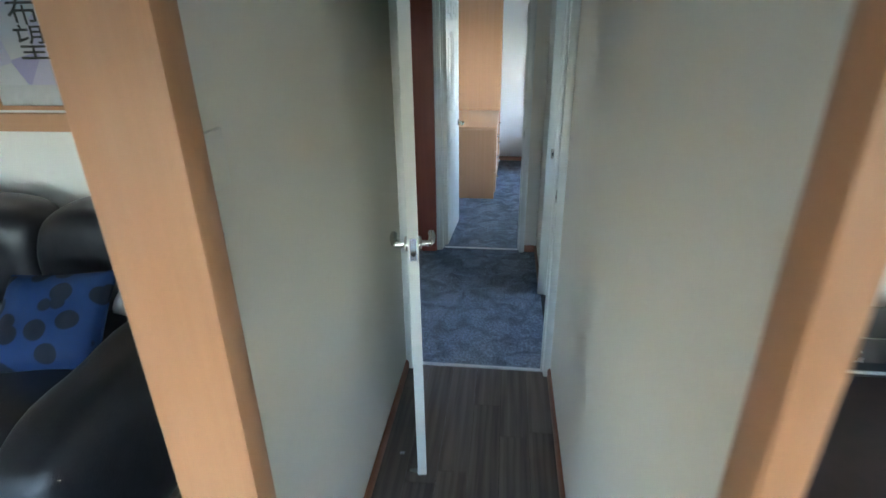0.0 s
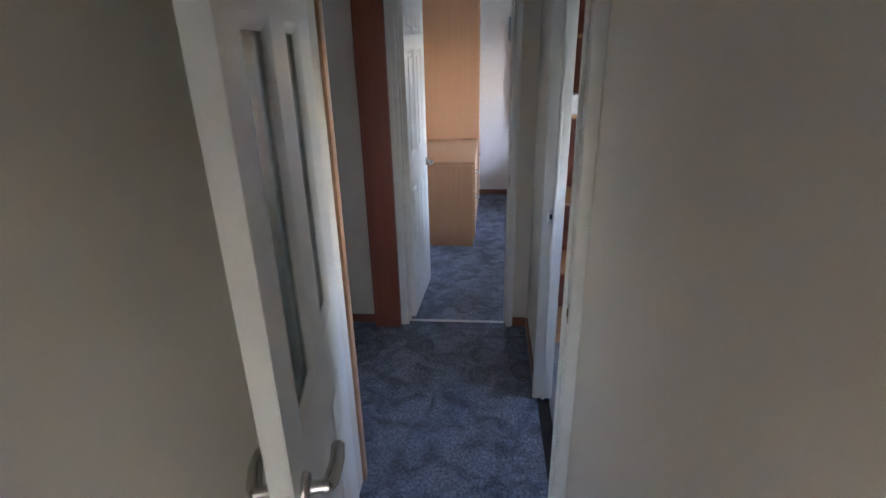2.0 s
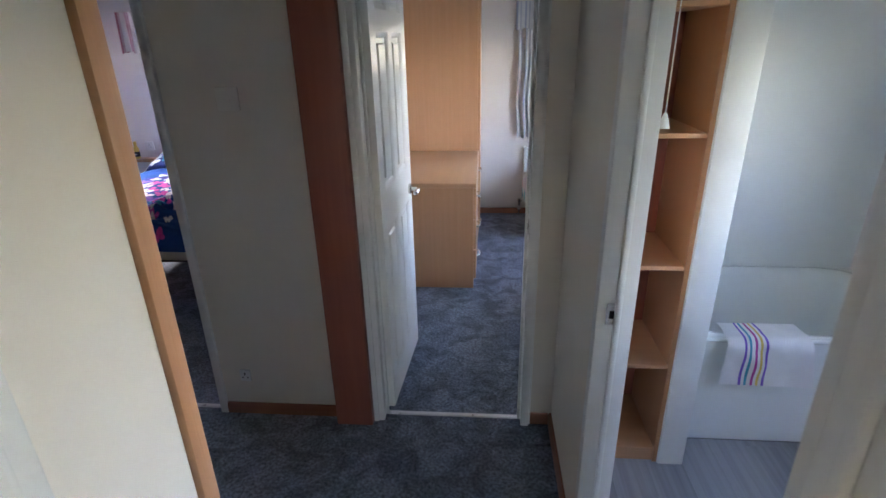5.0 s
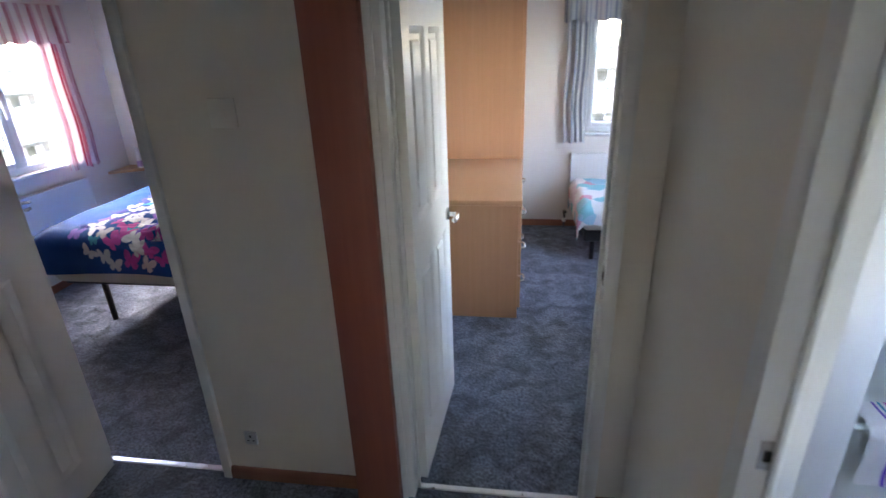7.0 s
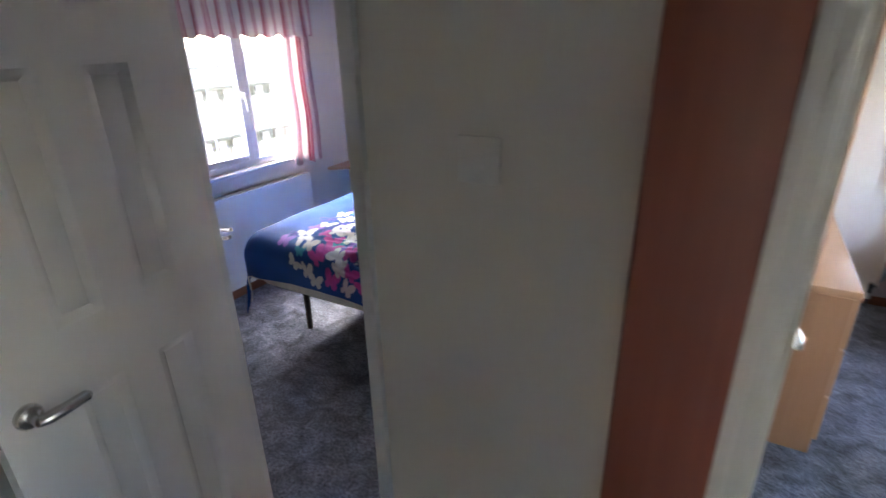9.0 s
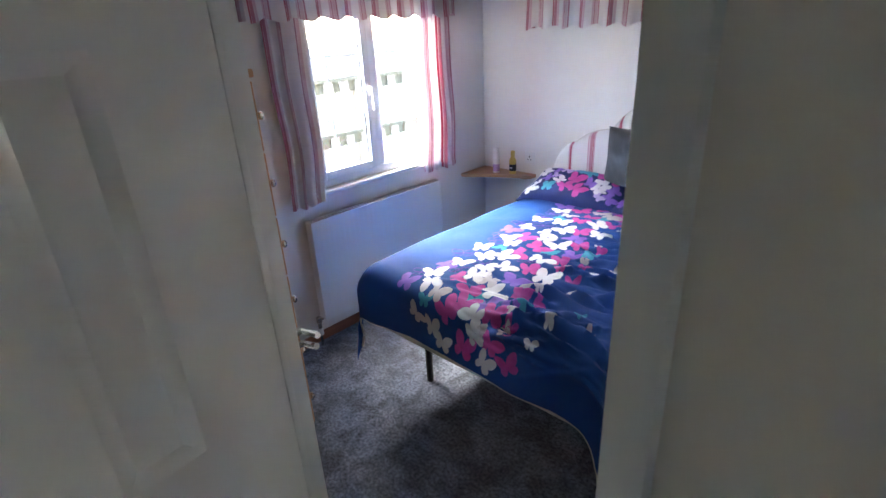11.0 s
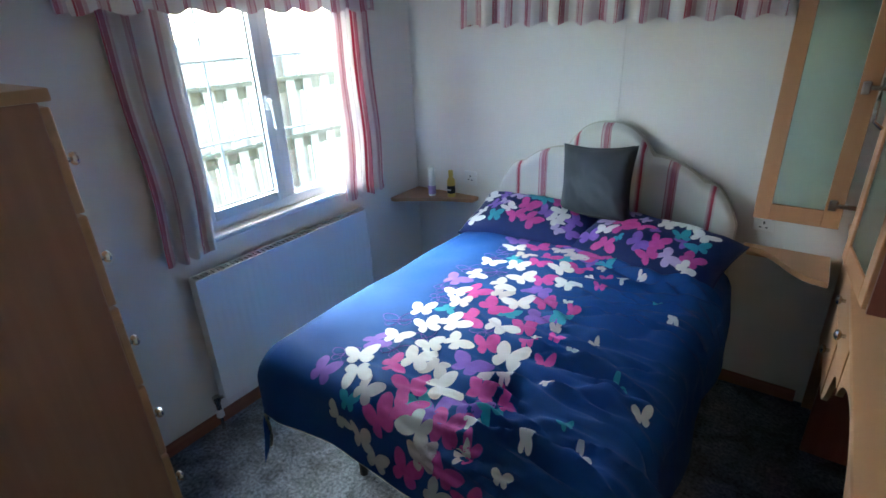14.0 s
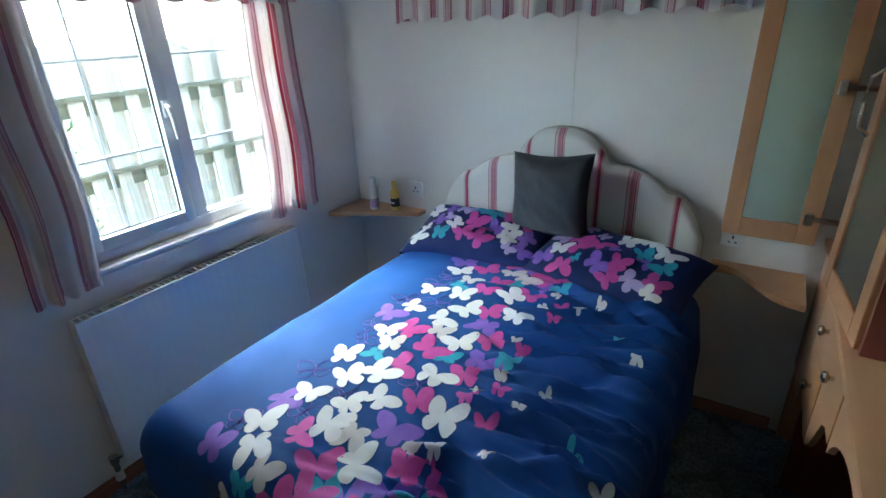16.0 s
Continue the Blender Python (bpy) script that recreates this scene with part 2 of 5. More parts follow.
BLUE_CLOTH = stripe_material("blue_grey_curtain_cloth", 0.11, [(0.0001, 0.22, (0.36, 0.41, 0.52)), (0.45, 0.62, (0.45, 0.49, 0.57))], (0.62, 0.64, 0.66))
PASTEL = blotch_material("pastel_patchwork_print", [(0.70, 0.68, 0.68), (0.70, 0.68, 0.68), (0.62, 0.28, 0.36), (0.20, 0.50, 0.55), (0.66, 0.55, 0.62), (0.30, 0.52, 0.62)], 9.0)
BLUE_PRINT = dotted_material("blue_flower_cushion_print", (0.006, 0.032, 0.11), (0.003, 0.006, 0.016), 9.0)
FENCE_RAIL = wood("dark_fence_rail", (0.05, 0.045, 0.03), (0.09, 0.08, 0.05), 0.9, axis=0)
FENCE = wood("weathered_fence_timber", (0.15, 0.13, 0.105), (0.28, 0.25, 0.21), 0.85, axis=2, per_object=0.5)
GRASS = surface("rough_grass", (0.035, 0.06, 0.015), (0.09, 0.10, 0.04), 6.0, 0.95, 0.8, 60.0)
LEAF = surface("hedge_leaf", (0.04, 0.08, 0.02), (0.09, 0.13, 0.04), 9.0, 0.7)


# ---- building tools ----
def box(bm, x0, y0, z0, x1, y1, z1, bevel=0.0, seg=1):
    made = bmesh.ops.create_cube(bm, size=1.0)["verts"]
    for v in made:
        v.co = Vector((x0 + (v.co.x + 0.5) * (x1 - x0), y0 + (v.co.y + 0.5) * (y1 - y0), z0 + (v.co.z + 0.5) * (z1 - z0)))
    if bevel:
        edges = list({e for v in made for e in v.link_edges})
        bmesh.ops.bevel(bm, geom=edges, offset=bevel, segments=seg, affect="EDGES", profile=0.5)
    return bm


def boxes(*rows, bevel=0.0, seg=1):
    bm = bmesh.new()
    for r in rows:
        box(bm, *r, bevel=bevel, seg=seg)
    return bm


def tube(pts, r, sides=10, closed=False, bm=None):
    """A round bar along a line of points."""
    bm = bm or bmesh.new()
    pts = [Vector(p) for p in pts]
    rings = []
    for i, p in enumerate(pts):
        a, b = pts[max(i - 1, 0)], pts[min(i + 1, len(pts) - 1)]
        q = (b - a).to_track_quat("Z", "Y")
        rr = r[i] if isinstance(r, (list, tuple)) else r
        rings.append([bm.verts.new(p + q @ Vector((rr * math.cos(2 * math.pi * k / sides), rr * math.sin(2 * math.pi * k / sides), 0))) for k in range(sides)])
    for a, b in zip(rings, rings[1:]):
        for k in range(sides):
            bm.faces.new((a[k], a[(k + 1) % sides], b[(k + 1) % sides], b[k]))
    bm.faces.new(list(reversed(rings[0])))
    bm.faces.new(rings[-1])
    return bm


def lathe(profile, sides=20, at=(0, 0, 0), turn=None, bm=None):
    """A body turned round z from (radius, height) pairs."""
    bm = bm or bmesh.new()
    turn = turn or Matrix.Identity(4)
    rings = []
    for r, z in profile:
        rings.append([bm.verts.new(Vector(at) + (turn @ Vector((r * math.cos(2 * math.pi * k / sides), r * math.sin(2 * math.pi * k / sides), z)))) for k in range(sides)])
    for a, b in zip(rings, rings[1:]):
        for k in range(sides):
            bm.faces.new((a[k], a[(k + 1) % sides], b[(k + 1) % sides], b[k]))
    bm.faces.new(list(reversed(rings[0])))
    bm.faces.new(rings[-1])
    return bm


def slab(outline, lo, hi, axis="z", bm=None):
    """A flat outline given thickness along an axis; outline in the other two axes, in x, y, z order."""
    bm = bm or bmesh.new()

    def put(p, h):
        return Vector((p[0], p[1], h)) if axis == "z" else Vector((p[0], h, p[1])) if axis == "y" else Vector((h, p[0], p[1]))
    a = [bm.verts.new(put(p, lo)) for p in outline]
    b = [bm.verts.new(put(p, hi)) for p in outline]
    bm.faces.new(a)
    bm.faces.new(b)
    for k in range(len(outline)):
        bm.faces.new((a[k], a[(k + 1) % len(a)], b[(k + 1) % len(a)], b[k]))
    bmesh.ops.recalc_face_normals(bm, faces=bm.faces)
    return bm


def sheet(nu, nv, where, uv=None, bm=None, thick=0.0):
    """A cloth or skin of nu x nv cells; where(a, b) gives the place for a and b from 0 to 1."""
    bm = bm or bmesh.new()
    layer = bm.loops.layers.uv.verify()
    grid = [[bm.verts.new(where(i / nu, j / nv)) for j in range(nv + 1)] for i in range(nu + 1)]
    for i in range(nu):
        for j in range(nv):
            f = bm.faces.new((grid[i][j], grid[i + 1][j], grid[i + 1][j + 1], grid[i][j + 1]))
            if uv:
                for lp, (a, b) in zip(f.loops, ((i, j), (i + 1, j), (i + 1, j + 1), (i, j + 1))):
                    lp[layer].uv = uv(a / nu, b / nv)
    if thick:
        bm.normal_update()
        bmesh.ops.solidify(bm, geom=bm.faces[:], thickness=thick)
    return bm


def mesh_of(name, bm, material, smooth=35):
    bm.normal_update()
    me = bpy.data.meshes.new(name)
    bm.to_mesh(me)
    bm.free()
    me.materials.append(material)
    if smooth:
        me.polygons.foreach_set("use_smooth", [True] * len(me.polygons))
        me.set_sharp_from_angle(angle=radians(smooth))
    return me


def part(name, bm, material, parent, label="", smooth=35):
    """One mesh under a thing or a part, in the thing's own axes."""
    ob = new(name, mesh_of(name, bm, material, smooth))
    ob.parent = parent
    if label:
        tagged(ob, label)
    return ob


def thing(name, label, category, at=(0, 0, 0), turn=0.0, group=""):
    ob = new(name)
    ob.matrix_basis = pose(at[0], at[1], at[2], 0, 0, turn)
    ob.empty_display_size = 0.1
    return tagged(ob, label, category, group)


def structure(name, bm, material, label, category="", smooth=35):
    return tagged(new(name, mesh_of(name, bm, material, smooth)), label, category or name.split("_")[0], kind="structure")


def wall(name, axis, at, thick, lo, hi, z0, z1, holes=(), material=None, label=""):
    """A wall across x ("x": its faces look along x) or y, with openings (lo, hi, z0, z1) through it."""
    bm = bmesh.new()

    def put(a, b, c, d):
        if b - a > 1e-4 and d - c > 1e-4:
            if axis == "x":
                box(bm, at, a, c, at + thick, b, d)
            else:
                box(bm, a, at, c, b, at + thick, d)
    edge = lo
    for a, b, c, d in sorted(holes):
        put(edge, a, z0, z1)
        put(a, b, z0, c)
        put(a, b, d, z1)
        edge = b
    put(edge, hi, z0, z1)
    return structure(name, bm, material, label, "wall")


def smoothstep(a):
    a = min(1.0, max(0.0, a))
    return a * a * (3 - 2 * a)


# ---- the shell ----
H = 2.25
WEST, NORTH, EAST = -3.27, 6.47, 2.0          # inner faces: window wall, headboard wall, far side
HL, HR = -0.325, 0.44                          # hall walls
PART_Y = 3.965                                 # partition with the two bedroom doors
NORTH2 = 7.03
WIN = (5.06, 6.06, 0.86, 1.80)                 # bedroom window opening: y0, y1, z0, z1
WIN2 = (0.56, 1.56, 0.84, 1.80)

wall("wall_west", "x", WEST - 0.07, 0.07, -4.0, NORTH + 0.08, 0, H, [WIN, (-2.75, -2.15, 1.0, 1.75)], ROOM_PAINT, "white papered outer wall with a window above the radiator")
wall("wall_north", "y", NORTH, 0.08, WEST, -0.66, 0, H, (), ROOM_PAINT, "off-white wallboard behind the striped headboard")
wall("wall_north_twin", "y", NORTH2, 0.07, -0.66, EAST + 0.07, 0, H, [WIN2], ROOM_PAINT, "white papered end wall of the twin bedroom")
# Unseen openings; the twin bedroom's is added for light, the lounge's sized for it.
wall("wall_east", "x", EAST, 0.07, -4.0, NORTH2, 0, H, [(-2.75, -2.15, 1.0, 1.75), (2.8, 3.45, 1.05, 1.7), (4.9, 5.7, 0.9, 1.75)], ROOM_PAINT, "white outer wall with unseen window openings")
# Lounge openings, here and in the west wall, are unseen and sized for hall light.
wall("wall_south", "y", -4.07, 0.07, WEST - 0.07, EAST + 0.07, 0, H, [(-2.3, -1.5, 0.95, 1.75), (0.05, 1.35, 0.95, 1.75)], ROOM_PAINT, "lounge end wall with two wide unseen openings that light the hall")
wall("wall_between_bedrooms", "x", -0.66, 0.06, PART_Y + 0.065, NORTH, 0, H, (), ROOM_PAINT, "white partition between the two bedrooms")
wall("wall_bedrooms", "y", PART_Y, 0.065, WEST, HR + 0.03, 0, H, [(-1.72, -1.085, 0, 2.0), (-0.355, 0.335, 0, 2.0)], HALL_PAINT, "cream wallboard partition with two bedroom doorways")
wall("wall_hall_west", "x", HL - 0.06, 0.06, 0.76, 2.655, 0, H, (), HALL_PAINT, "cream hall wallboard with faint scuffs")
wall("wall_hall_east", "x", HR, 0.06, 0.55, PART_Y, 0, H, [(2.42, 3.27, 0, 2.0)], HALL_PAINT, "cream hall wallboard with the bathroom doorway")
wall("wall_over_hall_door", "y", 2.35, 0.06, HL, HR, 2.0, H, (), HALL_PAINT, "cream wallboard above the hall door")
wall("wall_lounge_north", "y", 2.45, 0.06, WEST, HL - 0.06, 0, H, (), ROOM_PAINT, "white lounge wall with a wooden rail")
wall("wall_lobby_west", "x", -1.90, 0.06, 2.51, PART_Y, 0, H, (), HALL_PAINT, "cream wallboard at the end of the lobby")
wall("wall_kitchen_north", "y", 2.30, 0.06, HR + 0.06, EAST, 0, H, (), ROOM_PAINT, "white wall between lounge and bathroom")
wall("wall_bath_north", "y", 4.62, 0.06, HR + 0.03, EAST, 0, H, (), BATH_PAINT, "glossy white bathroom wallboard")
wall("wall_bath_west", "x", HR + 0.03, 0.05, PART_Y + 0.065, 4.62, 0, H, (), BATH_PAINT, "glossy white bathroom wallboard")

structure("ceiling", boxes((WEST - 0.07, -4.07, H, EAST + 0.07, NORTH2 + 0.07, H + 0.05)), CEILING_PAINT, "plain white ceiling board")
structure("subfloor", boxes((WEST - 0.07, -4.07, -0.12, EAST + 0.07, NORTH2 + 0.07, -0.012)), JOINT, "dark board under the floor coverings", "floor")
structure("carpet_lobby", boxes((-1.84, 2.385, -0.012, HR, PART_Y + 0.03, 0.0)), CARPET, "slate grey cut-pile carpet with worn patches", "carpet")
structure("carpet_double_bedroom", boxes((WEST, PART_Y + 0.03, -0.012, -0.66, NORTH, 0.0)), CARPET, "slate grey cut-pile carpet", "carpet")
structure("carpet_twin_bedroom", boxes((-0.60, PART_Y + 0.03, -0.012, EAST, NORTH2, 0.0)), CARPET, "slate grey cut-pile carpet with footmarks", "carpet")


def strip(name, x0, x1, y, label):
    """A metal cover bar over the edge of the carpet."""
    bm = slab([(y - 0.014, 0.0), (y - 0.009, 0.004), (y + 0.009, 0.004), (y + 0.014, 0.0)], x0, x1, "x")
    return structure(name, bm, STEEL, label, "threshold strip")


strip("threshold_1", HL + 0.02, HR - 0.01, 2.385, "bright metal cover strip between vinyl planks and carpet")
strip("threshold_2", -0.31, 0.305, PART_Y + 0.03, "bright metal cover strip in the twin bedroom doorway")
strip("threshold_3", -1.685, -1.12, PART_Y + 0.03, "bright metal cover strip in the double bedroom doorway")


def skirting(name, axis, at, lo, hi, depth, h=0.055, material=None, label="reddish wooden skirting board"):
    d = abs(depth)
    pts = [(0, 0), (d, 0), (d, h - 0.012), (d * 0.45, h), (0, h)]
    pts = [(at + math.copysign(a, depth), b) for a, b in pts]
    bm = slab(pts, lo, hi, "y") if axis == "x" else slab(pts, lo, hi, "x")
    return structure(name, bm, material or (SKIRT_Y if axis == "x" else SKIRT_X), label, "skirting board")


skirting("baseboard_1", "x", HL, 0.77, 2.33, 0.014)
skirting("baseboard_2", "x", HR, 0.56, 2.33, -0.014)
skirting("baseboard_3", "x", HR, 3.30, PART_Y, -0.014)
skirting("baseboard_4", "y", PART_Y, -1.085, -0.53, -0.014)
skirting("baseboard_5", "y", PART_Y, 0.345, HR - 0.015, -0.014)
skirting("baseboard_6", "x", WEST, 4.03, NORTH, 0.014)
skirting("baseboard_7", "y", NORTH, WEST + 0.02, -1.19, -0.014)
skirting("baseboard_8", "y", NORTH2, 0.08, EAST, -0.014)
skirting("baseboard_9", "y", PART_Y, -1.84, -1.76, -0.014)


def trim(name, rows, material, label, bevel=0.004):
    return structure(name, boxes(*rows, bevel=bevel, seg=2), material, label, "trim")


# hall end posts at the lounge, and the end of the wall at the lobby
trim("trim_hall_post_west", [(-0.405, 0.70, 0, -0.250, 0.762, H)], BEECH, "light beech post at the end of the hall wall", 0.008)
trim("trim_hall_post_east", [(0.396, 0.440, 0, 0.440, 0.500, H)], BEECH, "light beech post at the end of the hall wall", 0.008)
trim("trim_lobby_corner", [(-0.393, 2.653, 0, -0.312, 2.692, H)], BEECH, "light beech corner strip at the lobby", 0.006)
trim("trim_wiring_panel", [(-0.532, 3.898, 0, -0.366, 3.9635, H)], CHERRY, "reddish wooden cover panel beside the door frame", 0.006)


def door_frame(name, axis, lo, hi, a0, a1, h, label, stop=None):
    """Two posts, a head and a planted stop; a0 to a1 is the depth through the wall."""
    w, rows = 0.035, []
    s0, s1 = stop or (a0 + (a1 - a0) * 0.45, a0 + (a1 - a0) * 0.62)
    for b0, b1 in ((lo - w, lo), (hi, hi + w)):
        rows.append((b0, a0, 0, b1, a1, h + w))
    rows.append((lo, a0, h, hi, a1, h + w))
    rows += [(lo, s0, 0, lo + 0.012, s1, h), (hi - 0.012, s0, 0, hi, s1, h)]
    if axis == "x":
        rows = [(r[1], r[0], r[2], r[4], r[3], r[5]) for r in rows]
    return structure(name, boxes(*rows, bevel=0.004, seg=2), FRAME, label, "door frame")


door_frame("door_frame_1", "y", HL + 0.036, HR - 0.036, 2.33, 2.418, 1.965, "off-white painted hall door frame")
door_frame("door_frame_2", "y", -0.318, 0.302, 3.935, 4.036, 1.965, "off-white painted frame of the twin bedroom door")
door_frame("door_frame_3", "y", -1.684, -1.110, 3.948, 4.028, 1.965, "off-white painted frame of the double bedroom door")
door_frame("door_frame_4", "x", 2.456, 3.235, 0.418, 0.512, 1.965, "off-white painted bathroom door frame")
trim("trim_architrave_twin", [(-0.366, 3.928, 0, -0.342, 3.9645, 2.03), (0.326, 3.946, 0, 0.345, 3.9645, 2.03)], FRAME, "narrow white architrave beside the door frame")
trim("trim_architrave_bath", [(0.424, 3.255, 0, 0.4395, 3.30, 2.02)], FRAME, "narrow white architrave of the bathroom door")


# ---- doors ----
def lever(parent, x, y, z, side, reach, name="door_handle"):
    """Lever on a round rose; side: -1 or 1 along y; reach: which way along x the lever points."""
    q = pose(0, 0, 0, -90 * side)
    bm = lathe([(0.027, 0.0), (0.027, 0.006), (0.023, 0.011), (0.011, 0.013), (0.011, 0.042)], 18, (x, y, z), q)
    h = part(name, bm, CHROME, parent, "satin nickel lever handle")
    yy = y + side * 0.045
    part("lever", tube([(x, yy - side * 0.006, z), (x + reach * 0.012, yy, z), (x + reach * 0.05, yy + side * 0.006, z + 0.003), (x + reach * 0.088, yy + side * 0.004, z + 0.002), (x + reach * 0.095, yy + side * 0.001, z)], [0.012, 0.0135, 0.0125, 0.012, 0.007], 12), CHROME, h)
    return h


def panelled_door(name, label, at, turn, w, h, columns, rows, glazed=(), handle_z=0.99, flip=1):
    """A moulded door hung at its hinge edge (x = 0), leaf along +x; rows of panels (z0, z1), some of them glazed."""
    t = 0.036
    d = thing(name, label, "door", at, turn)
    bm = bmesh.new()
    xs = [0.0] + [c for col in columns for c in col] + [w]
    for a, b in zip(xs[0::2], xs[1::2]):
        box(bm, a, -t / 2, 0.008, b, t / 2, h)
    zs = [0.008] + [c for row in rows for c in row] + [h]
    for a, b in zip(zs[0::2], zs[1::2]):
        for c0, c1 in columns:
            box(bm, c0, -t / 2, a, c1, t / 2, b)
    part("leaf", bm, GLOSS, d)
    for k, (z0, z1) in enumerate(rows):
        for c0, c1 in columns:
            mould = bmesh.new()
            for s in (-1, 1):
                ring = [(c0, z0), (c1, z0), (c1, z1), (c0, z1)]
                m = 0.022
                inner = [(c0 + m, z0 + m), (c1 - m, z0 + m), (c1 - m, z1 - m), (c0 + m, z1 - m)]
                mid = [(c0 + m * 0.4, z0 + m * 0.4), (c1 - m * 0.4, z0 + m * 0.4), (c1 - m * 0.4, z1 - m * 0.4), (c0 + m * 0.4, z1 - m * 0.4)]
                levels = []
                for pts, depth in ((ring, t / 2), (mid, t / 2 - 0.0035), (inner, t / 2 - 0.011)):
                    levels.append([mould.verts.new((x, s * depth, z)) for x, z in pts])
                for u, v in zip(levels, levels[1:]):
                    for i in range(4):
                        j = (i + 1) % 4
                        mould.faces.new((u[i], u[j], v[j], v[i]) if s < 0 else (u[j], u[i], v[i], v[j]))
            part("moulding", mould, GLOSS, d)
            if k in glazed:
                part("pane", boxes((c0 + 0.02, -0.003, z0 + 0.02, c1 - 0.02, 0.003, z1 - 0.02)), STREAK, d, "pale green obscured glass")
            else:
                f = boxes((c0 + 0.020, -t / 2 + 0.011, z0 + 0.020, c1 - 0.020, t / 2 - 0.011, z1 - 0.020))
                m2 = 0.040
                if c1 - c0 > 3.4 * m2:
                    box(f, c0 + m2, -t / 2 + 0.004, z0 + m2, c1 - m2, t / 2 - 0.004, z1 - m2, bevel=0.006)
                part("panel", f, GLOSS, d)
    for s in (-1, 1):
        lever(d, w - 0.055, s * t / 2, handle_z, s, -1)
    part("latch_plate", boxes((w, -0.011, handle_z - 0.04, w + 0.0015, 0.011, handle_z + 0.04)), CHROME, d, "satin nickel latch plate")
    part("latch", lathe([(0.009, 0), (0.009, 0.008), (0.004, 0.010)], 12, (w + 0.001, 0, handle_z - 0.012), pose(0, 0, 0, 0, 90)), DARK_METAL, d)
    for z in (0.16, 1.10, 1.78):
        part("hinge", tube([(-0.002, flip * t / 2, z - 0.038), (-0.002, flip * t / 2, z + 0.038)], 0.006, 8), CHROME, d, "satin steel butt hinge")
    return d


SIX = [(0.16, 0.88), (1.05, 1.66), (1.74, 1.88)]
panelled_door("glazed_hall_door", "white hall door with narrow glazed panels standing open", (-0.268, 2.352, 0), -79.0, 0.745, 1.955,
              [(0.165, 0.325), (0.455, 0.64)], [(0.16, 0.90), (1.08, 1.735)], glazed=(1,), handle_z=1.02, flip=-1)
panelled_door("twin_bedroom_door", "white six-panel door standing open into the twin bedroom", (-0.304, 4.030, 0), 86.5, 0.60, 1.955,
              [(0.085, 0.275), (0.335, 0.52)], SIX, handle_z=0.93, flip=1)
panelled_door("double_bedroom_door", "white six-panel door standing open into the lobby", (-1.632, 3.955, 0), -83.5, 0.585, 1.955,
              [(0.133, 0.236), (0.328, 0.431)], [(0.16, 0.94), (1.105, 1.61), (1.71, 1.87)], handle_z=0.965, flip=-1)


def keep_plate(at, face, label="nickel strike plate with a dark latch hole"):
    """Strike plate on a door frame; face: x or y, the way it looks, with a sign."""
    k = thing("strike_plate", label, "strike plate", at)
    s = 1 if face[0] == "+" else -1
    if face[1] == "y":
        part("plate", boxes((-0.014, min(0, s * 0.002), -0.03, 0.014, max(0, s * 0.002), 0.03), bevel=0.0006), CHROME, k)
        part("latch_hole", boxes((-0.006, min(s * 0.002, s * 0.003), -0.012, 0.006, max(s * 0.002, s * 0.003), 0.010)), HOLE, k)
    else:
        part("plate", boxes((min(0, s * 0.002), -0.014, -0.03, max(0, s * 0.002), 0.014, 0.03), bevel=0.0006), CHROME, k)
        part("latch_hole", boxes((min(s * 0.002, s * 0.003), -0.006, -0.012, max(s * 0.002, s * 0.003), 0.006, 0.010)), HOLE, k)
    return k


keep_plate((0.455, 3.235, 0.975), "-y")
keep_plate((HR - 0.036, 2.352, 0.985), "-x")
keep_plate((0.302, 3.962, 0.95), "-x")
keep_plate((-1.110, 3.966, 0.98), "-x")

# Stand-in for a lever handle beside the jamb; which door it serves is unknown.
hook = thing("jamb_lever", "chrome lever-shaped fitting standing in for a handle at the white door frame", "hook", (-1.735, 4.0305, 1.11))
part("plate", boxes((-0.014, 0, -0.03, 0.014, 0.003, 0.03), bevel=0.001), CHROME, hook)
part("prong", tube([(0, 0.002, 0.012), (0.0, 0.03, 0.012), (0.022, 0.036, 0.014), (0.045, 0.036, 0.018)], 0.006, 8), CHROME, hook)
part("prong", tube([(0, 0.002, -0.014), (0.0, 0.03, -0.014), (0.018, 0.036, -0.014), (0.038, 0.034, -0.006)], 0.006, 8), CHROME, hook)


# ---- switches and sockets ----
CREAM = surface("cream_plastic", (0.76, 0.72, 0.64), (0.80, 0.76, 0.68), 5.0, 0.4)
def wall_plate(name, label, at, w, h, turn, kind):
    """White electrical plate; its back lies on the wall, its face looks along -y before turning."""
    s = thing(name, label, "socket" if kind == "socket" else "switch", at, turn)
    part("plate", boxes((-w / 2, -0.009, -h / 2, w / 2, 0, h / 2), bevel=0.003, seg=2), PLASTIC if kind == "socket" else CREAM, s)
    if kind == "socket":
        for cx in ([0] if w < 0.1 else [-0.035, 0.035]):
            part("pin_hole", boxes((cx - 0.003, -0.0096, 0.004, cx + 0.003, -0.0088, 0.016)), HOLE, s)
            for dx in (-0.011, 0.011):
                part("pin_hole", boxes((cx + dx - 0.004, -0.0096, -0.012, cx + dx + 0.004, -0.0088, -0.007)), HOLE, s)
            part("rocker", boxes((cx - 0.006, -0.012, 0.024, cx + 0.006, -0.0088, 0.034), bevel=0.001), PLASTIC, s)
    else:
        part("rocker", boxes((-0.009, -0.0108, -0.013, 0.009, -0.0088, 0.013), bevel=0.0008), CREAM, s)
        for dx in (-0.032, 0.032):
            part("screw", lathe([(0.0025, 0), (0.002, 0.0006)], 8, (dx, -0.009, 0), pose(0, 0, 0, 90)), CREAM, s)
    return s


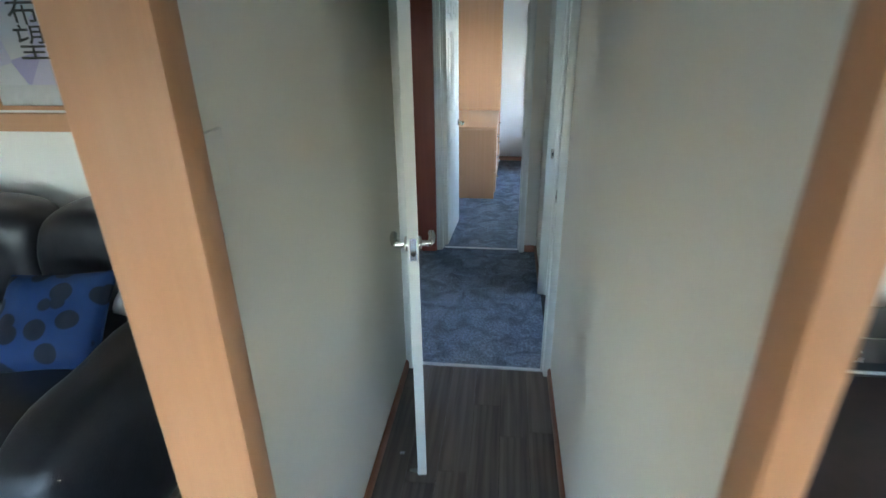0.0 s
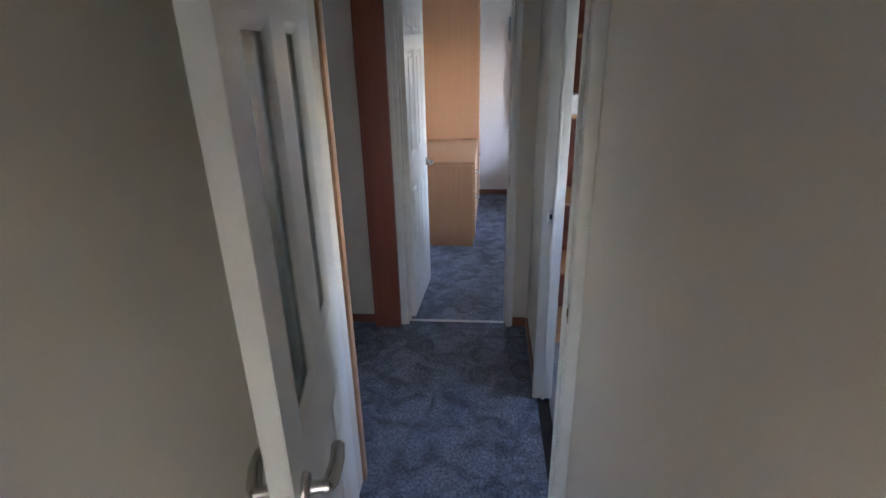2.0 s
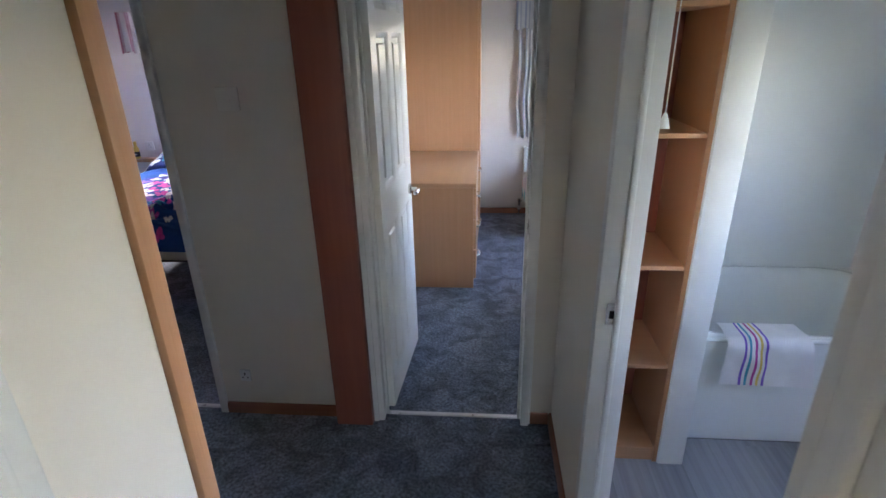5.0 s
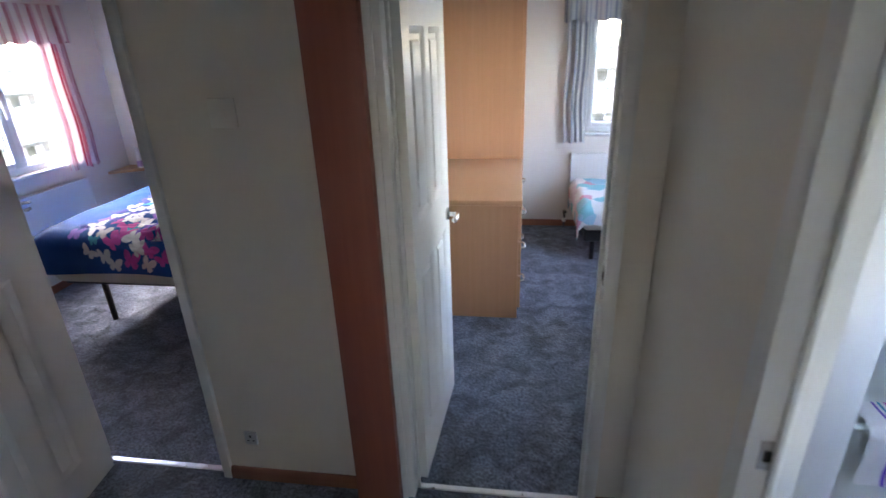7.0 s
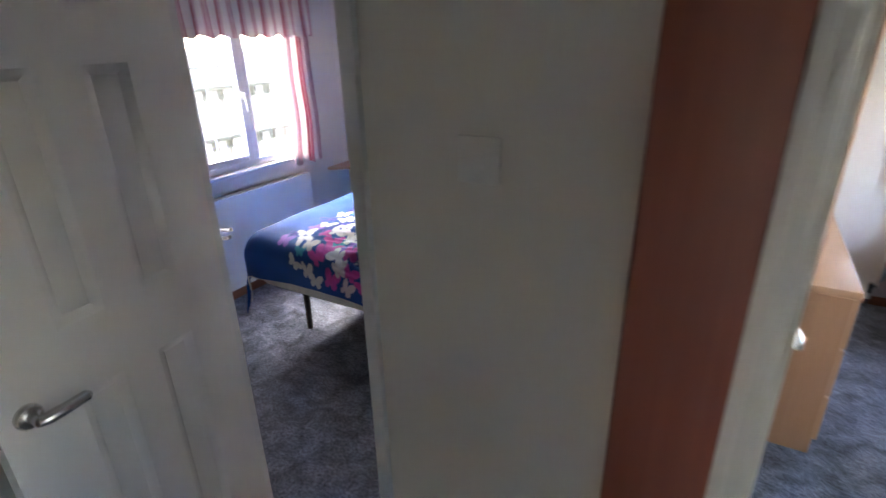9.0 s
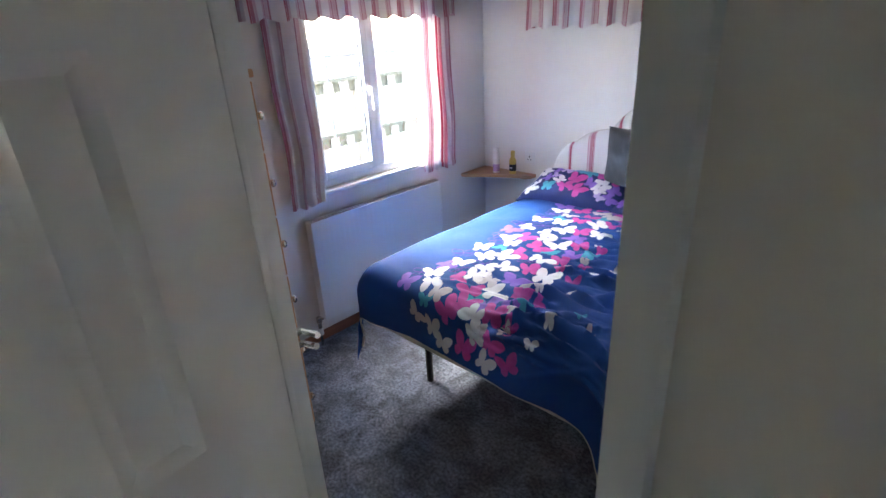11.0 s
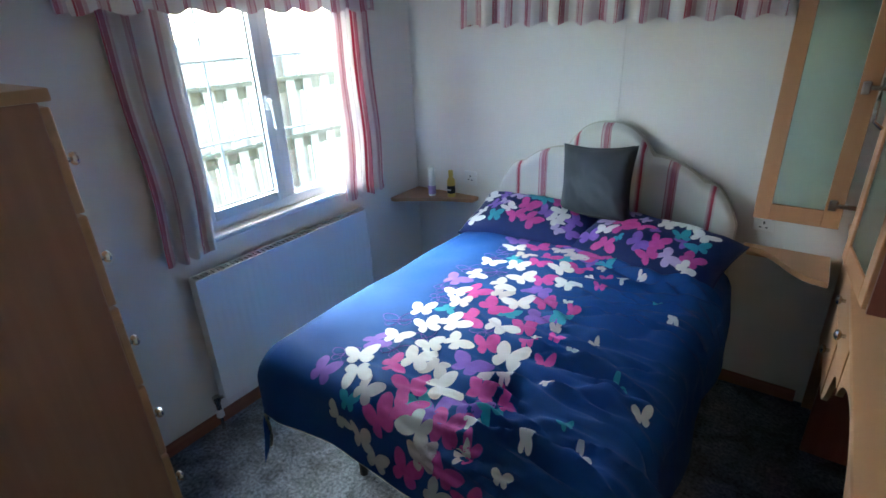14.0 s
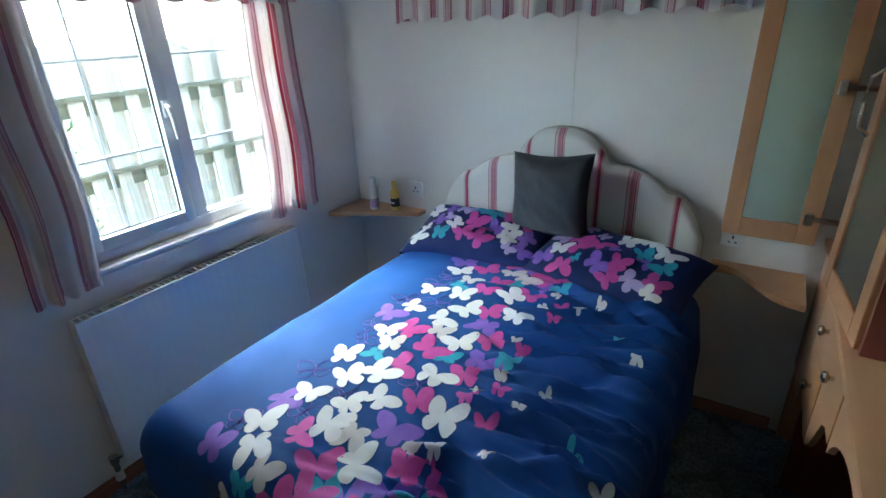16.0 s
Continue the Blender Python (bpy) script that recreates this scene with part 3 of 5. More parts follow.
wall_plate("light_switch", "white square switch plate on the cream partition", (-0.819, PART_Y, 1.44), 0.086, 0.086, 0, "switch")
wall_plate("wall_socket", "small white socket low on the cream partition", (-0.962, PART_Y, 0.21), 0.05, 0.06, 0, "socket")
wall_plate("wall_socket", "white single socket above the corner shelf", (-2.885, NORTH, 0.80), 0.08, 0.08, 0, "socket")
wall_plate("wall_socket", "white socket below the open cupboard door", (-1.45, NORTH, 0.795), 0.075, 0.05, 0, "socket")


# ---- double bedroom ----
def window(name, label, at, turn, w, h, bars=True):
    """Plastic window seen from inside: outer frame, one opening sash, glazing bars, handle. x along the wall, face at -y."""
    o = thing(name, label, "window", at, turn)
    o["kind"] = "structure"
    f, d = 0.045, 0.055
    part("window_frame", boxes((0, 0, 0, f, d, h), (w - f, 0, 0, w, d, h), (f, 0, 0, w - f, d, f), (f, 0, h - f, w - f, d, h), (w * 0.47 - 0.03, 0, f, w * 0.47 + 0.03, d, h - f), bevel=0.003, seg=2), PVC, o)
    s0, s1, g = f, w * 0.47 - 0.03, 0.042
    sash = part("sash", boxes((s0, -0.016, f, s0 + g, 0.03, h - f), (s1 - g, -0.016, f, s1, 0.03, h - f), (s0 + g, -0.016, f, s1 - g, 0.03, f + g), (s0 + g, -0.016, h - f - g, s1 - g, 0.03, h - f), bevel=0.004, seg=2), PVC, o)
    panes = [(s0 + g, s1 - g), (w * 0.47 + 0.03, w - f)]
    for a, b in panes:
        p = part("pane", boxes((a, 0.014, f + g * 0.5, b, 0.018, h - f - g * 0.5)), GLASS, o)
        p.visible_shadow = False
        lo, hi = (f + g, h - f - g) if a == s0 + g else (f, h - f)
        part("gasket", boxes((a, 0.008, lo, a + 0.005, 0.0135, hi), (b - 0.005, 0.008, lo, b, 0.0135, hi), (a + 0.005, 0.008, lo, b - 0.005, 0.0135, lo + 0.005), (a + 0.005, 0.008, hi - 0.005, b - 0.005, 0.0135, hi)), GASKET, o, "dark rubber glazing seal")
        if bars:
            for z in (h * 0.36, h * 0.69):
                part("glazing_bar", boxes((a, 0.0185, z - 0.005, b, 0.026, z + 0.005), bevel=0.001), BARS, o)
            m = a + (b - a) * (0.36 if a == s0 + g else 0.98)
            if a == s0 + g:
                part("glazing_bar", boxes((m - 0.005, 0.0262, f + g, m + 0.005, 0.033, h - f - g), bevel=0.001), BARS, o)
    part("gasket", boxes((s1 + 0.0005, -0.006, f, s1 + 0.004, -0.0005, h - f)), GASKET, o, "dark seal beside the sash")
    hz = h * 0.50
    part("window_handle", boxes((s1 - 0.034, -0.028, hz - 0.03, s1 - 0.010, -0.016, hz + 0.03), bevel=0.004), PLASTIC, sash)
    part("lever", tube([(s1 - 0.022, -0.03, hz + 0.012), (s1 - 0.022, -0.045, hz + 0.005), (s1 - 0.020, -0.05, hz - 0.04), (s1 - 0.016, -0.046, hz - 0.105)], [0.009, 0.010, 0.009, 0.007], 8), PLASTIC, sash)
    part("window_sill", boxes((-0.03, -0.048, -0.026, w + 0.03, 0.006, -0.002), bevel=0.008, seg=3), PVC, o)
    return o


WW, WH = WIN[1] - WIN[0], WIN[3] - WIN[2]
window("window_1", "white plastic casement window with glazing bars", (WEST - 0.004, WIN[0], WIN[2]), 90, WW, WH)


def curtain(name, label, x0, x1, z0, z1, folds, depth, material, at, turn, gather=0.0, group=""):
    """A hanging cloth with soft folds, x along the wall, bulging to -y; gather: how far the lower outer part is drawn in."""
    c = thing(name, label, "curtain", at, turn, group)
    rnd = random.Random(name + str(x0) + str(at))
    ph, amp = [rnd.uniform(0, 6.28) for _ in range(6)], [rnd.uniform(0.6, 1.3) for _ in range(6)]

    def put(a, b):
        k = 1 - 0.25 * b
        x = x0 + (x1 - x0) * a + 0.012 * math.sin(ph[1] + 9 * b) * (1 - b) + gather * (1 - b) * (0.5 - a)
        w = sum(amp[i] * math.sin((i + folds - 1) * 2 * math.pi * a + ph[i] + 0.5 * b * (i - 1)) for i in range(3)) / 2.4
        return Vector((x, -0.035 - depth * (0.5 + 0.5 * w) * k, z0 + (z1 - z0) * b + 0.008 * math.sin(ph[2] + folds * 6.28 * a) * (1 - b)))
    n = max(24, int(folds * 14))
    part("cloth", sheet(n, 16, put, lambda a, b: ((x1 - x0) * 1.55 * a + 0.31 * x0, b), thick=0.002), material, c, smooth=80)
    part("hem", sheet(n, 1, lambda a, b: put(a, 0.0 + 0.03 * b) + Vector((0, -0.0035, 0)), lambda a, b: ((x1 - x0) * 1.55 * a + 0.31 * x0, b)), material, c, smooth=80)
    return c


# the wall looks along +x: local x runs along +y, local -y points into the room
curtain("curtain", "striped red and cream curtain drawn to the side", 4.89, 5.115, 0.815, 1.76, 4, 0.055, STRIPE, (WEST, 0, 0), 90, 0.03, "window curtains")
curtain("curtain", "striped red and cream curtain drawn to the side", 5.845, 6.085, 0.80, 1.76, 4, 0.05, STRIPE, (WEST, 0, 0), 90, -0.05, "window curtains")


def valance(name, label, length, drop, at, turn, folds, material):
    """A gathered pelmet strip on a board."""
    v = thing(name, label, "valance", at, turn)
    part("pelmet_board", boxes((0, -0.10, drop - 0.016, length, -0.002, drop + 0.002)), BEECH_X, v)

    def put(a, b):
        w = 0.5 + 0.5 * math.sin(folds * 2 * math.pi * a + 0.8 * math.sin(5 * a))
        return Vector((length * a, -0.104 - 0.030 * w * (1 - 0.75 * b), drop * b - 0.010 * math.sin(folds * 6.28 * a + 1) * (1 - b)))
    part("frill", sheet(int(folds * 12), 8, put, lambda a, b: (length * 1.5 * a, b), thick=0.002), material, v, smooth=80)
    for s in (0, 1):
        part("return", sheet(4, 6, lambda a, b: Vector((length * s, -0.104 * a - 0.004, drop * b)), lambda a, b: (0.1 * a, b)), material, v, smooth=80)
    return v


valance("window_valance", "gathered striped valance above the window", 1.30, 0.24, (WEST + 0.003, 4.80, 1.675), 90, 9, STRIPE)
valance("headboard_valance", "gathered striped valance high above the headboard", 1.33, 0.30, (-2.855, NORTH - 0.003, 1.585), 0, 11, STRIPE)

# radiator under the window
def radiator(name, label, at, turn, w, h, slots=True):
    r = thing(name, label, "radiator", at, turn)
    flutes = max(8, int(w / 0.034))

    def front(a, b):
        e = min(b, 1 - b) * h / 0.03
        rib = 0.5 - 0.5 * math.cos(2 * math.pi * flutes * a)
        return Vector((w * a, -0.070 - 0.0007 * rib * smoothstep(e - 0.6), h * b))
    part("front_panel", sheet(flutes * 6, 14, front), ENAMEL, r, smooth=60)
    part("body", boxes((0.004, -0.066, 0.004, w - 0.004, -0.035, h - 0.006), bevel=0.004), ENAMEL, r)
    part("side_panel", boxes((-0.006, -0.074, 0.01, 0.0, -0.022, h)), ENAMEL, r)
    part("side_panel", boxes((w, -0.074, 0.01, w + 0.006, -0.022, h)), ENAMEL, r)
    grille = bmesh.new()
    box(grille, -0.006, -0.076, h, w + 0.006, -0.066, h + 0.007)
    box(grille, -0.006, -0.030, h, w + 0.006, -0.022, h + 0.007)
    k = int(w / 0.022)
    for i in range(k + 1):
        x = w * i / k
        box(grille, x - 0.003, -0.066, h + 0.001, x + 0.003, -0.030, h + 0.006)
    part("top_grille", grille, ENAMEL, r)
    for x in (0.12, w - 0.12):
        part("bracket", boxes((x, -0.035, 0.05, x + 0.03, 0.0, 0.10)), ENAMEL, r)
    v = part("valve", lathe([(0.011, -0.06), (0.011, 0.0), (0.016, 0.002), (0.016, 0.03), (0.010, 0.034)], 12, (-0.035, -0.05, 0.0)), CHROME, r, "chrome valve with a white cap")
    part("valve_cap", lathe([(0.017, 0.0), (0.015, 0.035), (0.008, 0.04)], 12, (-0.035, -0.05, -0.075)), PLASTIC, v)
    part("pipe", tube([(-0.035, -0.05, 0.012), (0.0, -0.05, 0.012)], 0.007, 8), CHROME, r)
    part("pipe", tube([(-0.035, -0.05, -0.07), (-0.035, -0.05, -at[2])], 0.0075, 8), CHROME, r)
    return r


radiator("radiator", "white panel radiator with a slotted top under the window", (WEST, 4.975, 0.145), 90, 0.955, 0.575)

# bed with a butterfly-print duvet
BX0, BX1, BY0, BY1, BTOP = -2.695, -1.50, 4.845, 6.40, 0.678
bed = thing("double_bed", "double bed on a low black frame with a cream mattress", "bed", (-2.1, 5.7, 0))


def at_bed(bm):
    bmesh.ops.translate(bm, verts=bm.verts, vec=(2.1, -5.7, 0))
    return bm


part("mattress", at_bed(boxes((BX0 + 0.04, BY0 + 0.05, 0.355, BX1 - 0.03, BY1 - 0.01, BTOP - 0.03), bevel=0.05, seg=4)), MATTRESS, bed, "cream mattress")
part("rail", at_bed(boxes((BX0 + 0.05, BY0 + 0.12, 0.325, BX1 - 0.05, BY0 + 0.15, 0.354), bevel=0.004)), BLACK, bed)
for x in (BX0 + 0.05, BX1 - 0.085):
    part("rail", at_bed(boxes((x, BY0 + 0.15, 0.325, x + 0.035, BY1 - 0.02, 0.354), bevel=0.004)), BLACK, bed)
for i in range(9):
    y = BY0 + 0.19 + i * 0.155
    part("slat", at_bed(boxes((BX0 + 0.085, y, 0.335, BX1 - 0.085, y + 0.06, 0.354))), BEECH_X, bed)
for x in (BX0 + 0.15, BX1 - 0.12):
    for y in (BY0 + 0.26, BY1 - 0.2):
        part("leg", at_bed(tube([(x + 0.02, y, 0.0), (x + 0.02, y, 0.305)], [0.017, 0.020], 10)), BLACK, bed)


def lay(s, t):
    """Where the duvet's point lies: s across from the window side, t from the foot, in metres of cloth, before folds."""
    w, r = BX1 - BX0, 0.09

    def over(d):
        if d <= 0:
            return 0.0, 0.0
        a = d / r
        if a < math.pi / 2:
            return r * math.sin(a), r * (1 - math.cos(a))
        rest = d - r * math.pi / 2
        return r + 0.09 * rest, r + rest
    dl, dr, df = over(-s + r), over(s - w + r), over(-t + r)
    x = BX0 + min(max(s, r), w - r) - dl[0] + dr[0]
    y = BY0 + max(t, r) - df[0]
    z = BTOP + 0.008 - dl[1] - dr[1] - df[1]
    return Vector((x, y, max(z, 0.05)))


FOLDS = [(random.uniform(0.55, 1.15), random.uniform(0.0, 1.2), random.uniform(-0.5, 0.5), random.uniform(0.12, 0.34), random.uniform(0.010, 0.026), random.uniform(0.007, 0.016)) for _ in range(60)]
FOLDS += [(random.uniform(0.62, 1.30), random.uniform(-0.05, 1.15), random.gauss(0, 0.22), random.uniform(0.08, 0.30), random.uniform(0.008, 0.014), random.uniform(0.004, 0.009)) for _ in range(70)]


def crease(s, t):
    """Puffs and creases, deeper towards the foot and the far side from the window."""
    h = 0.010 * noise.noise((s * 4.2, t * 3.2, 0.3)) + 0.006 * noise.noise((s * 9.0, t * 7.0, 1.7))
    h += 0.026 * math.sin(math.pi * min(1, max(0, s / 1.2))) * math.sin(math.pi * min(1, max(0, (t + 0.1) / 1.5)))
    for cs, ct, tilt, ln, wd, hh in FOLDS:
        u = (s - cs) * math.cos(tilt) + (t - ct) * math.sin(tilt)
        v = -(s - cs) * math.sin(tilt) + (t - ct) * math.cos(tilt)
        if abs(u) < ln and abs(v) < 3 * wd:
            h += hh * (0.35 + 1.35 * smoothstep((s - 0.66) / 0.16)) * (1 - (u / ln) ** 2) * (math.exp(-(v / wd) ** 2) - 0.7 * math.exp(-((v - 1.3 * wd) / wd) ** 2))
    for k in range(5):
        h += 0.0035 * math.sin(46 * t + 5 * s + k) * math.exp(-((s - 1.05) / 0.22) ** 2) * math.exp(-((t - 0.25 - 0.2 * k) / 0.16) ** 2)
    return h


def on_duvet(s, t, lift=0.0):
    e = 0.012
    p = lay(s, t)
    nrm = (lay(s + e, t) - lay(s - e, t)).cross(lay(s, t + e) - lay(s, t - e)).normalized()
    hang = max(0.0, -t) + max(0.0, s - 1.2) + max(0.0, -s)
    wave = 0.016 * math.sin(11 * (s if t < 0 else t) + 1.3 * math.sin(5 * s)) * smoothstep(hang / 0.14)
    return p + nrm * (crease(s, t) + wave + lift)


S0, S1, T0, T1 = -0.215, 1.50, -0.19, 1.36
duvet = thing("duvet", "navy cotton duvet printed with white, pink and teal butterflies", "duvet", (-2.1, 5.7, BTOP - 0.03))
shift = Vector((2.1, -5.7, -(BTOP - 0.03)))


def hem_t(a):
    """The foot edge hangs lower at the corners."""
    s = S0 + (S1 - S0) * a
    return T0 - 0.012 * math.sin(7 * s) - 0.05 * smoothstep((s - 1.0) / 0.3) - 0.03 * smoothstep(-s / 0.15)


part("cover", sheet(210, 180, lambda a, b: on_duvet(S0 + (S1 - S0) * a, hem_t(a) + (T1 - hem_t(a)) * b) + shift), NAVY, duvet, smooth=80)


part("hem", tube([on_duvet(S0 + (S1 - S0) * i / 80, hem_t(i / 80), -0.004) + shift for i in range(4, 74)], 0.005, 6), MATTRESS, duvet, "cream underside showing at the hem", smooth=80)


WINGS = [
    ([(-.02, .02), (.03, .20), (.16, .38), (.38, .50), (.58, .52), (.66, .42), (.60, .22), (.50, .02), (.30, -.10), (-.02, -.12)],
     [(-.02, .04), (.22, .02), (.42, -.04), (.50, -.18), (.42, -.34), (.26, -.42), (.10, -.34), (-.01, -.16)]),
    ([(-.02, .02), (.02, .24), (.12, .46), (.30, .60), (.48, .60), (.56, .44), (.54, .20), (.42, .0), (.24, -.10), (-.02, -.12)],
     [(-.02, .04), (.20, .02), (.40, -.06), (.48, -.22), (.38, -.40), (.22, -.46), (.08, -.34), (-.01, -.14)]),
    ([(-.02, .04), (.05, .20), (.22, .34), (.46, .40), (.66, .34), (.68, .20), (.58, .02), (.40, -.10), (.20, -.14), (-.02, -.12)],
     [(-.02, .02), (.20, -.02), (.38, -.12), (.42, -.28), (.32, -.42), (.16, -.46), (.02, -.26)]),
]


def butterfly(kind):
    """Outline of a printed butterfly about one unit wide: one upper and one lower wing, corners rounded."""
    def rounded(pts):
        pts = [Vector(q) for q in pts]
        out = []
        for i, q in enumerate(pts):
            r = pts[(i + 1) % len(pts)]
            out += [q * 0.75 + r * 0.25, q * 0.25 + r * 0.75]
        return out
    return rounded(WINGS[kind][0]), rounded(WINGS[kind][1])


def print_on(bm, where, s, t, size, angle, kind, lean):
    """Adds one butterfly that follows the cloth; lean squeezes one side, as if seen at a slant."""
    up, low = butterfly(kind)
    ca, sa = math.cos(angle), math.sin(angle)
    for side, k in ((1, 1.0), (-1, lean)):
        for w in (up, low):
            pts = [Vector((side * p.x * k, p.y)) * size * 0.86 for p in w]
            c = sum(pts, Vector((0, 0))) / len(pts)
            rings = []
            for f in (1.0, 0.72, 0.44, 0.2):
                ring = []
                for p in pts:
                    q = c + (p - c) * f
                    ring.append(bm.verts.new(where(s + q.x * ca - q.y * sa, t + q.x * sa + q.y * ca)))
                rings.append(ring)
            m = bm.verts.new(where(s + c.x * ca - c.y * sa, t + c.x * sa + c.y * ca))
            n = len(pts)
            for i in range(n):
                j = (i + 1) % n
                for outer, inner in zip(rings, rings[1:]):
                    bm.faces.new((outer[i], outer[j], inner[j], inner[i]))
                bm.faces.new((rings[-1][i], rings[-1][j], m))


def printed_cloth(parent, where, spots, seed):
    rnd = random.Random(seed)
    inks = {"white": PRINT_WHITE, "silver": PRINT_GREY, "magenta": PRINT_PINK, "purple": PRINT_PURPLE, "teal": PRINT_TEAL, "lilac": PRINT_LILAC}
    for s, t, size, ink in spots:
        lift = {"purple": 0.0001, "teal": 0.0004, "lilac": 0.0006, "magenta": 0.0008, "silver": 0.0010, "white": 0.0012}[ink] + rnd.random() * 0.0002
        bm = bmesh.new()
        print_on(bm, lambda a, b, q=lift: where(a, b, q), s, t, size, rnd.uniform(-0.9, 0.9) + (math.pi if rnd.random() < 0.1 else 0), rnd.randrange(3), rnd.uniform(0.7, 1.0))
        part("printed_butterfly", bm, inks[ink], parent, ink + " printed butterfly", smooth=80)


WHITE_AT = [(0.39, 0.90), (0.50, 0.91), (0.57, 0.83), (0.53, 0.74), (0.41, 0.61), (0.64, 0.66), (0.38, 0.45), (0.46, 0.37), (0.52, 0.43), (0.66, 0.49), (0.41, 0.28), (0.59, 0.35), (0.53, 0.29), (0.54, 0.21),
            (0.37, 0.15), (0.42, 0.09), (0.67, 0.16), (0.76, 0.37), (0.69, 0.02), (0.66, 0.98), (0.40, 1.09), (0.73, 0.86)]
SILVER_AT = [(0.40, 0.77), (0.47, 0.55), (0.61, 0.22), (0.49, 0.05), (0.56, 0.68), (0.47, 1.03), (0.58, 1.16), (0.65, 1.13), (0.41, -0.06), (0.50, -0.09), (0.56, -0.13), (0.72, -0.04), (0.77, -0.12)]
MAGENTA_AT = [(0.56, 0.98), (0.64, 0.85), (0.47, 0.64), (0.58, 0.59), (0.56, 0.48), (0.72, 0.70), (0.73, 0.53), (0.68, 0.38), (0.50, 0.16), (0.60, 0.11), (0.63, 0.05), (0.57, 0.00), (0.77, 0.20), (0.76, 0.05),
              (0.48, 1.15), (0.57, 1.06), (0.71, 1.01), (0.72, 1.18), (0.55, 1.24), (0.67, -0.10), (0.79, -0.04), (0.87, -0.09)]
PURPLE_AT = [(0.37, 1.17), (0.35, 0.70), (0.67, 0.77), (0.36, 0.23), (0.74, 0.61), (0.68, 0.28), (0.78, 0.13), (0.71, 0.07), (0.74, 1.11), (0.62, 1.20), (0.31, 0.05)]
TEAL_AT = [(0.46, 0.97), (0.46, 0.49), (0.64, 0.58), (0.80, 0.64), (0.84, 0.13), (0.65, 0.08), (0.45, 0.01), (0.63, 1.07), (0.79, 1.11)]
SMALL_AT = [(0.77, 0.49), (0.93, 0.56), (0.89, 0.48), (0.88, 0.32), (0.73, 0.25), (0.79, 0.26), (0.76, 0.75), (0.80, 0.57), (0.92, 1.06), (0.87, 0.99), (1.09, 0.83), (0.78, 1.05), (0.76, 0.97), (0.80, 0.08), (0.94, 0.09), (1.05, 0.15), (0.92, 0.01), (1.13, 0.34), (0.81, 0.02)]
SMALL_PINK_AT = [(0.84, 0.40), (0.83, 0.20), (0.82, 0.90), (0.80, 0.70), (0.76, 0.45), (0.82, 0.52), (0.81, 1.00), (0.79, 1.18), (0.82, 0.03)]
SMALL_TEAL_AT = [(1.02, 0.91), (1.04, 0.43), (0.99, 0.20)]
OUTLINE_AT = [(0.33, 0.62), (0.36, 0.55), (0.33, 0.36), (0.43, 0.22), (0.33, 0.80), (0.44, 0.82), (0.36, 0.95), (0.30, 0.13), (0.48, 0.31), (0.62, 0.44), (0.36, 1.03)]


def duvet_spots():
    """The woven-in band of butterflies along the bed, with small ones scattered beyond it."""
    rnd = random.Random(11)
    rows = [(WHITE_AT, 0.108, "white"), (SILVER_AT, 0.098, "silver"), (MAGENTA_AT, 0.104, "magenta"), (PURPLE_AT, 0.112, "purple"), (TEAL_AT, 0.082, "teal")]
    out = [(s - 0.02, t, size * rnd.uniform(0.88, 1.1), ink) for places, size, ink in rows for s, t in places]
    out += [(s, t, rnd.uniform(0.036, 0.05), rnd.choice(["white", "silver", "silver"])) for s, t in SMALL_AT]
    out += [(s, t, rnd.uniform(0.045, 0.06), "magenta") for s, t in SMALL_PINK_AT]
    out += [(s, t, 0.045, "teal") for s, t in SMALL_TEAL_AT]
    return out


def outlined_butterflies(parent, where):
    """Butterflies drawn in a thin line beside the band."""
    rnd = random.Random(4)
    for s, t in OUTLINE_AT:
        size, angle, bm = rnd.uniform(0.07, 0.095), rnd.uniform(-0.9, 0.9), bmesh.new()
        ca, sa = math.cos(angle), math.sin(angle)
        for side in (-1, 1):
            for wing in butterfly(rnd.randrange(3)):
                line = [Vector((side * p.x, p.y)) * size for p in wing]
                tube([where(s + p.x * ca - p.y * sa, t + p.x * sa + p.y * ca) for p in line + line[:1]], 0.0009, 4, bm=bm)
        part("printed_outline", bm, PRINT_PURPLE, parent, "butterfly drawn in a thin purple line", smooth=80)


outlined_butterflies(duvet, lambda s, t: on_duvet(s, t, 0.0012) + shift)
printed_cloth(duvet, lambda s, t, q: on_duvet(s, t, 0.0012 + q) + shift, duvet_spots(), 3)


# pillows
def pillow_point(u, v, w, d, h, pinch):
    """Upper skin of a pillow for u, v from -1 to 1; pinch draws the sides in between the corners."""
    e = (1 - abs(u) ** 3.2) * (1 - abs(v) ** 3.2)
    k = 1 - 0.10 * (abs(u) ** 2) * (1 - abs(v)) - 0.08 * (abs(v) ** 2) * (1 - abs(u))
    return Vector((u * w / 2 * (1 - pinch * (1 - v * v)), v * d / 2 * (1 - pinch * (1 - u * u)), h * max(0.0, e) ** 0.42 * k))


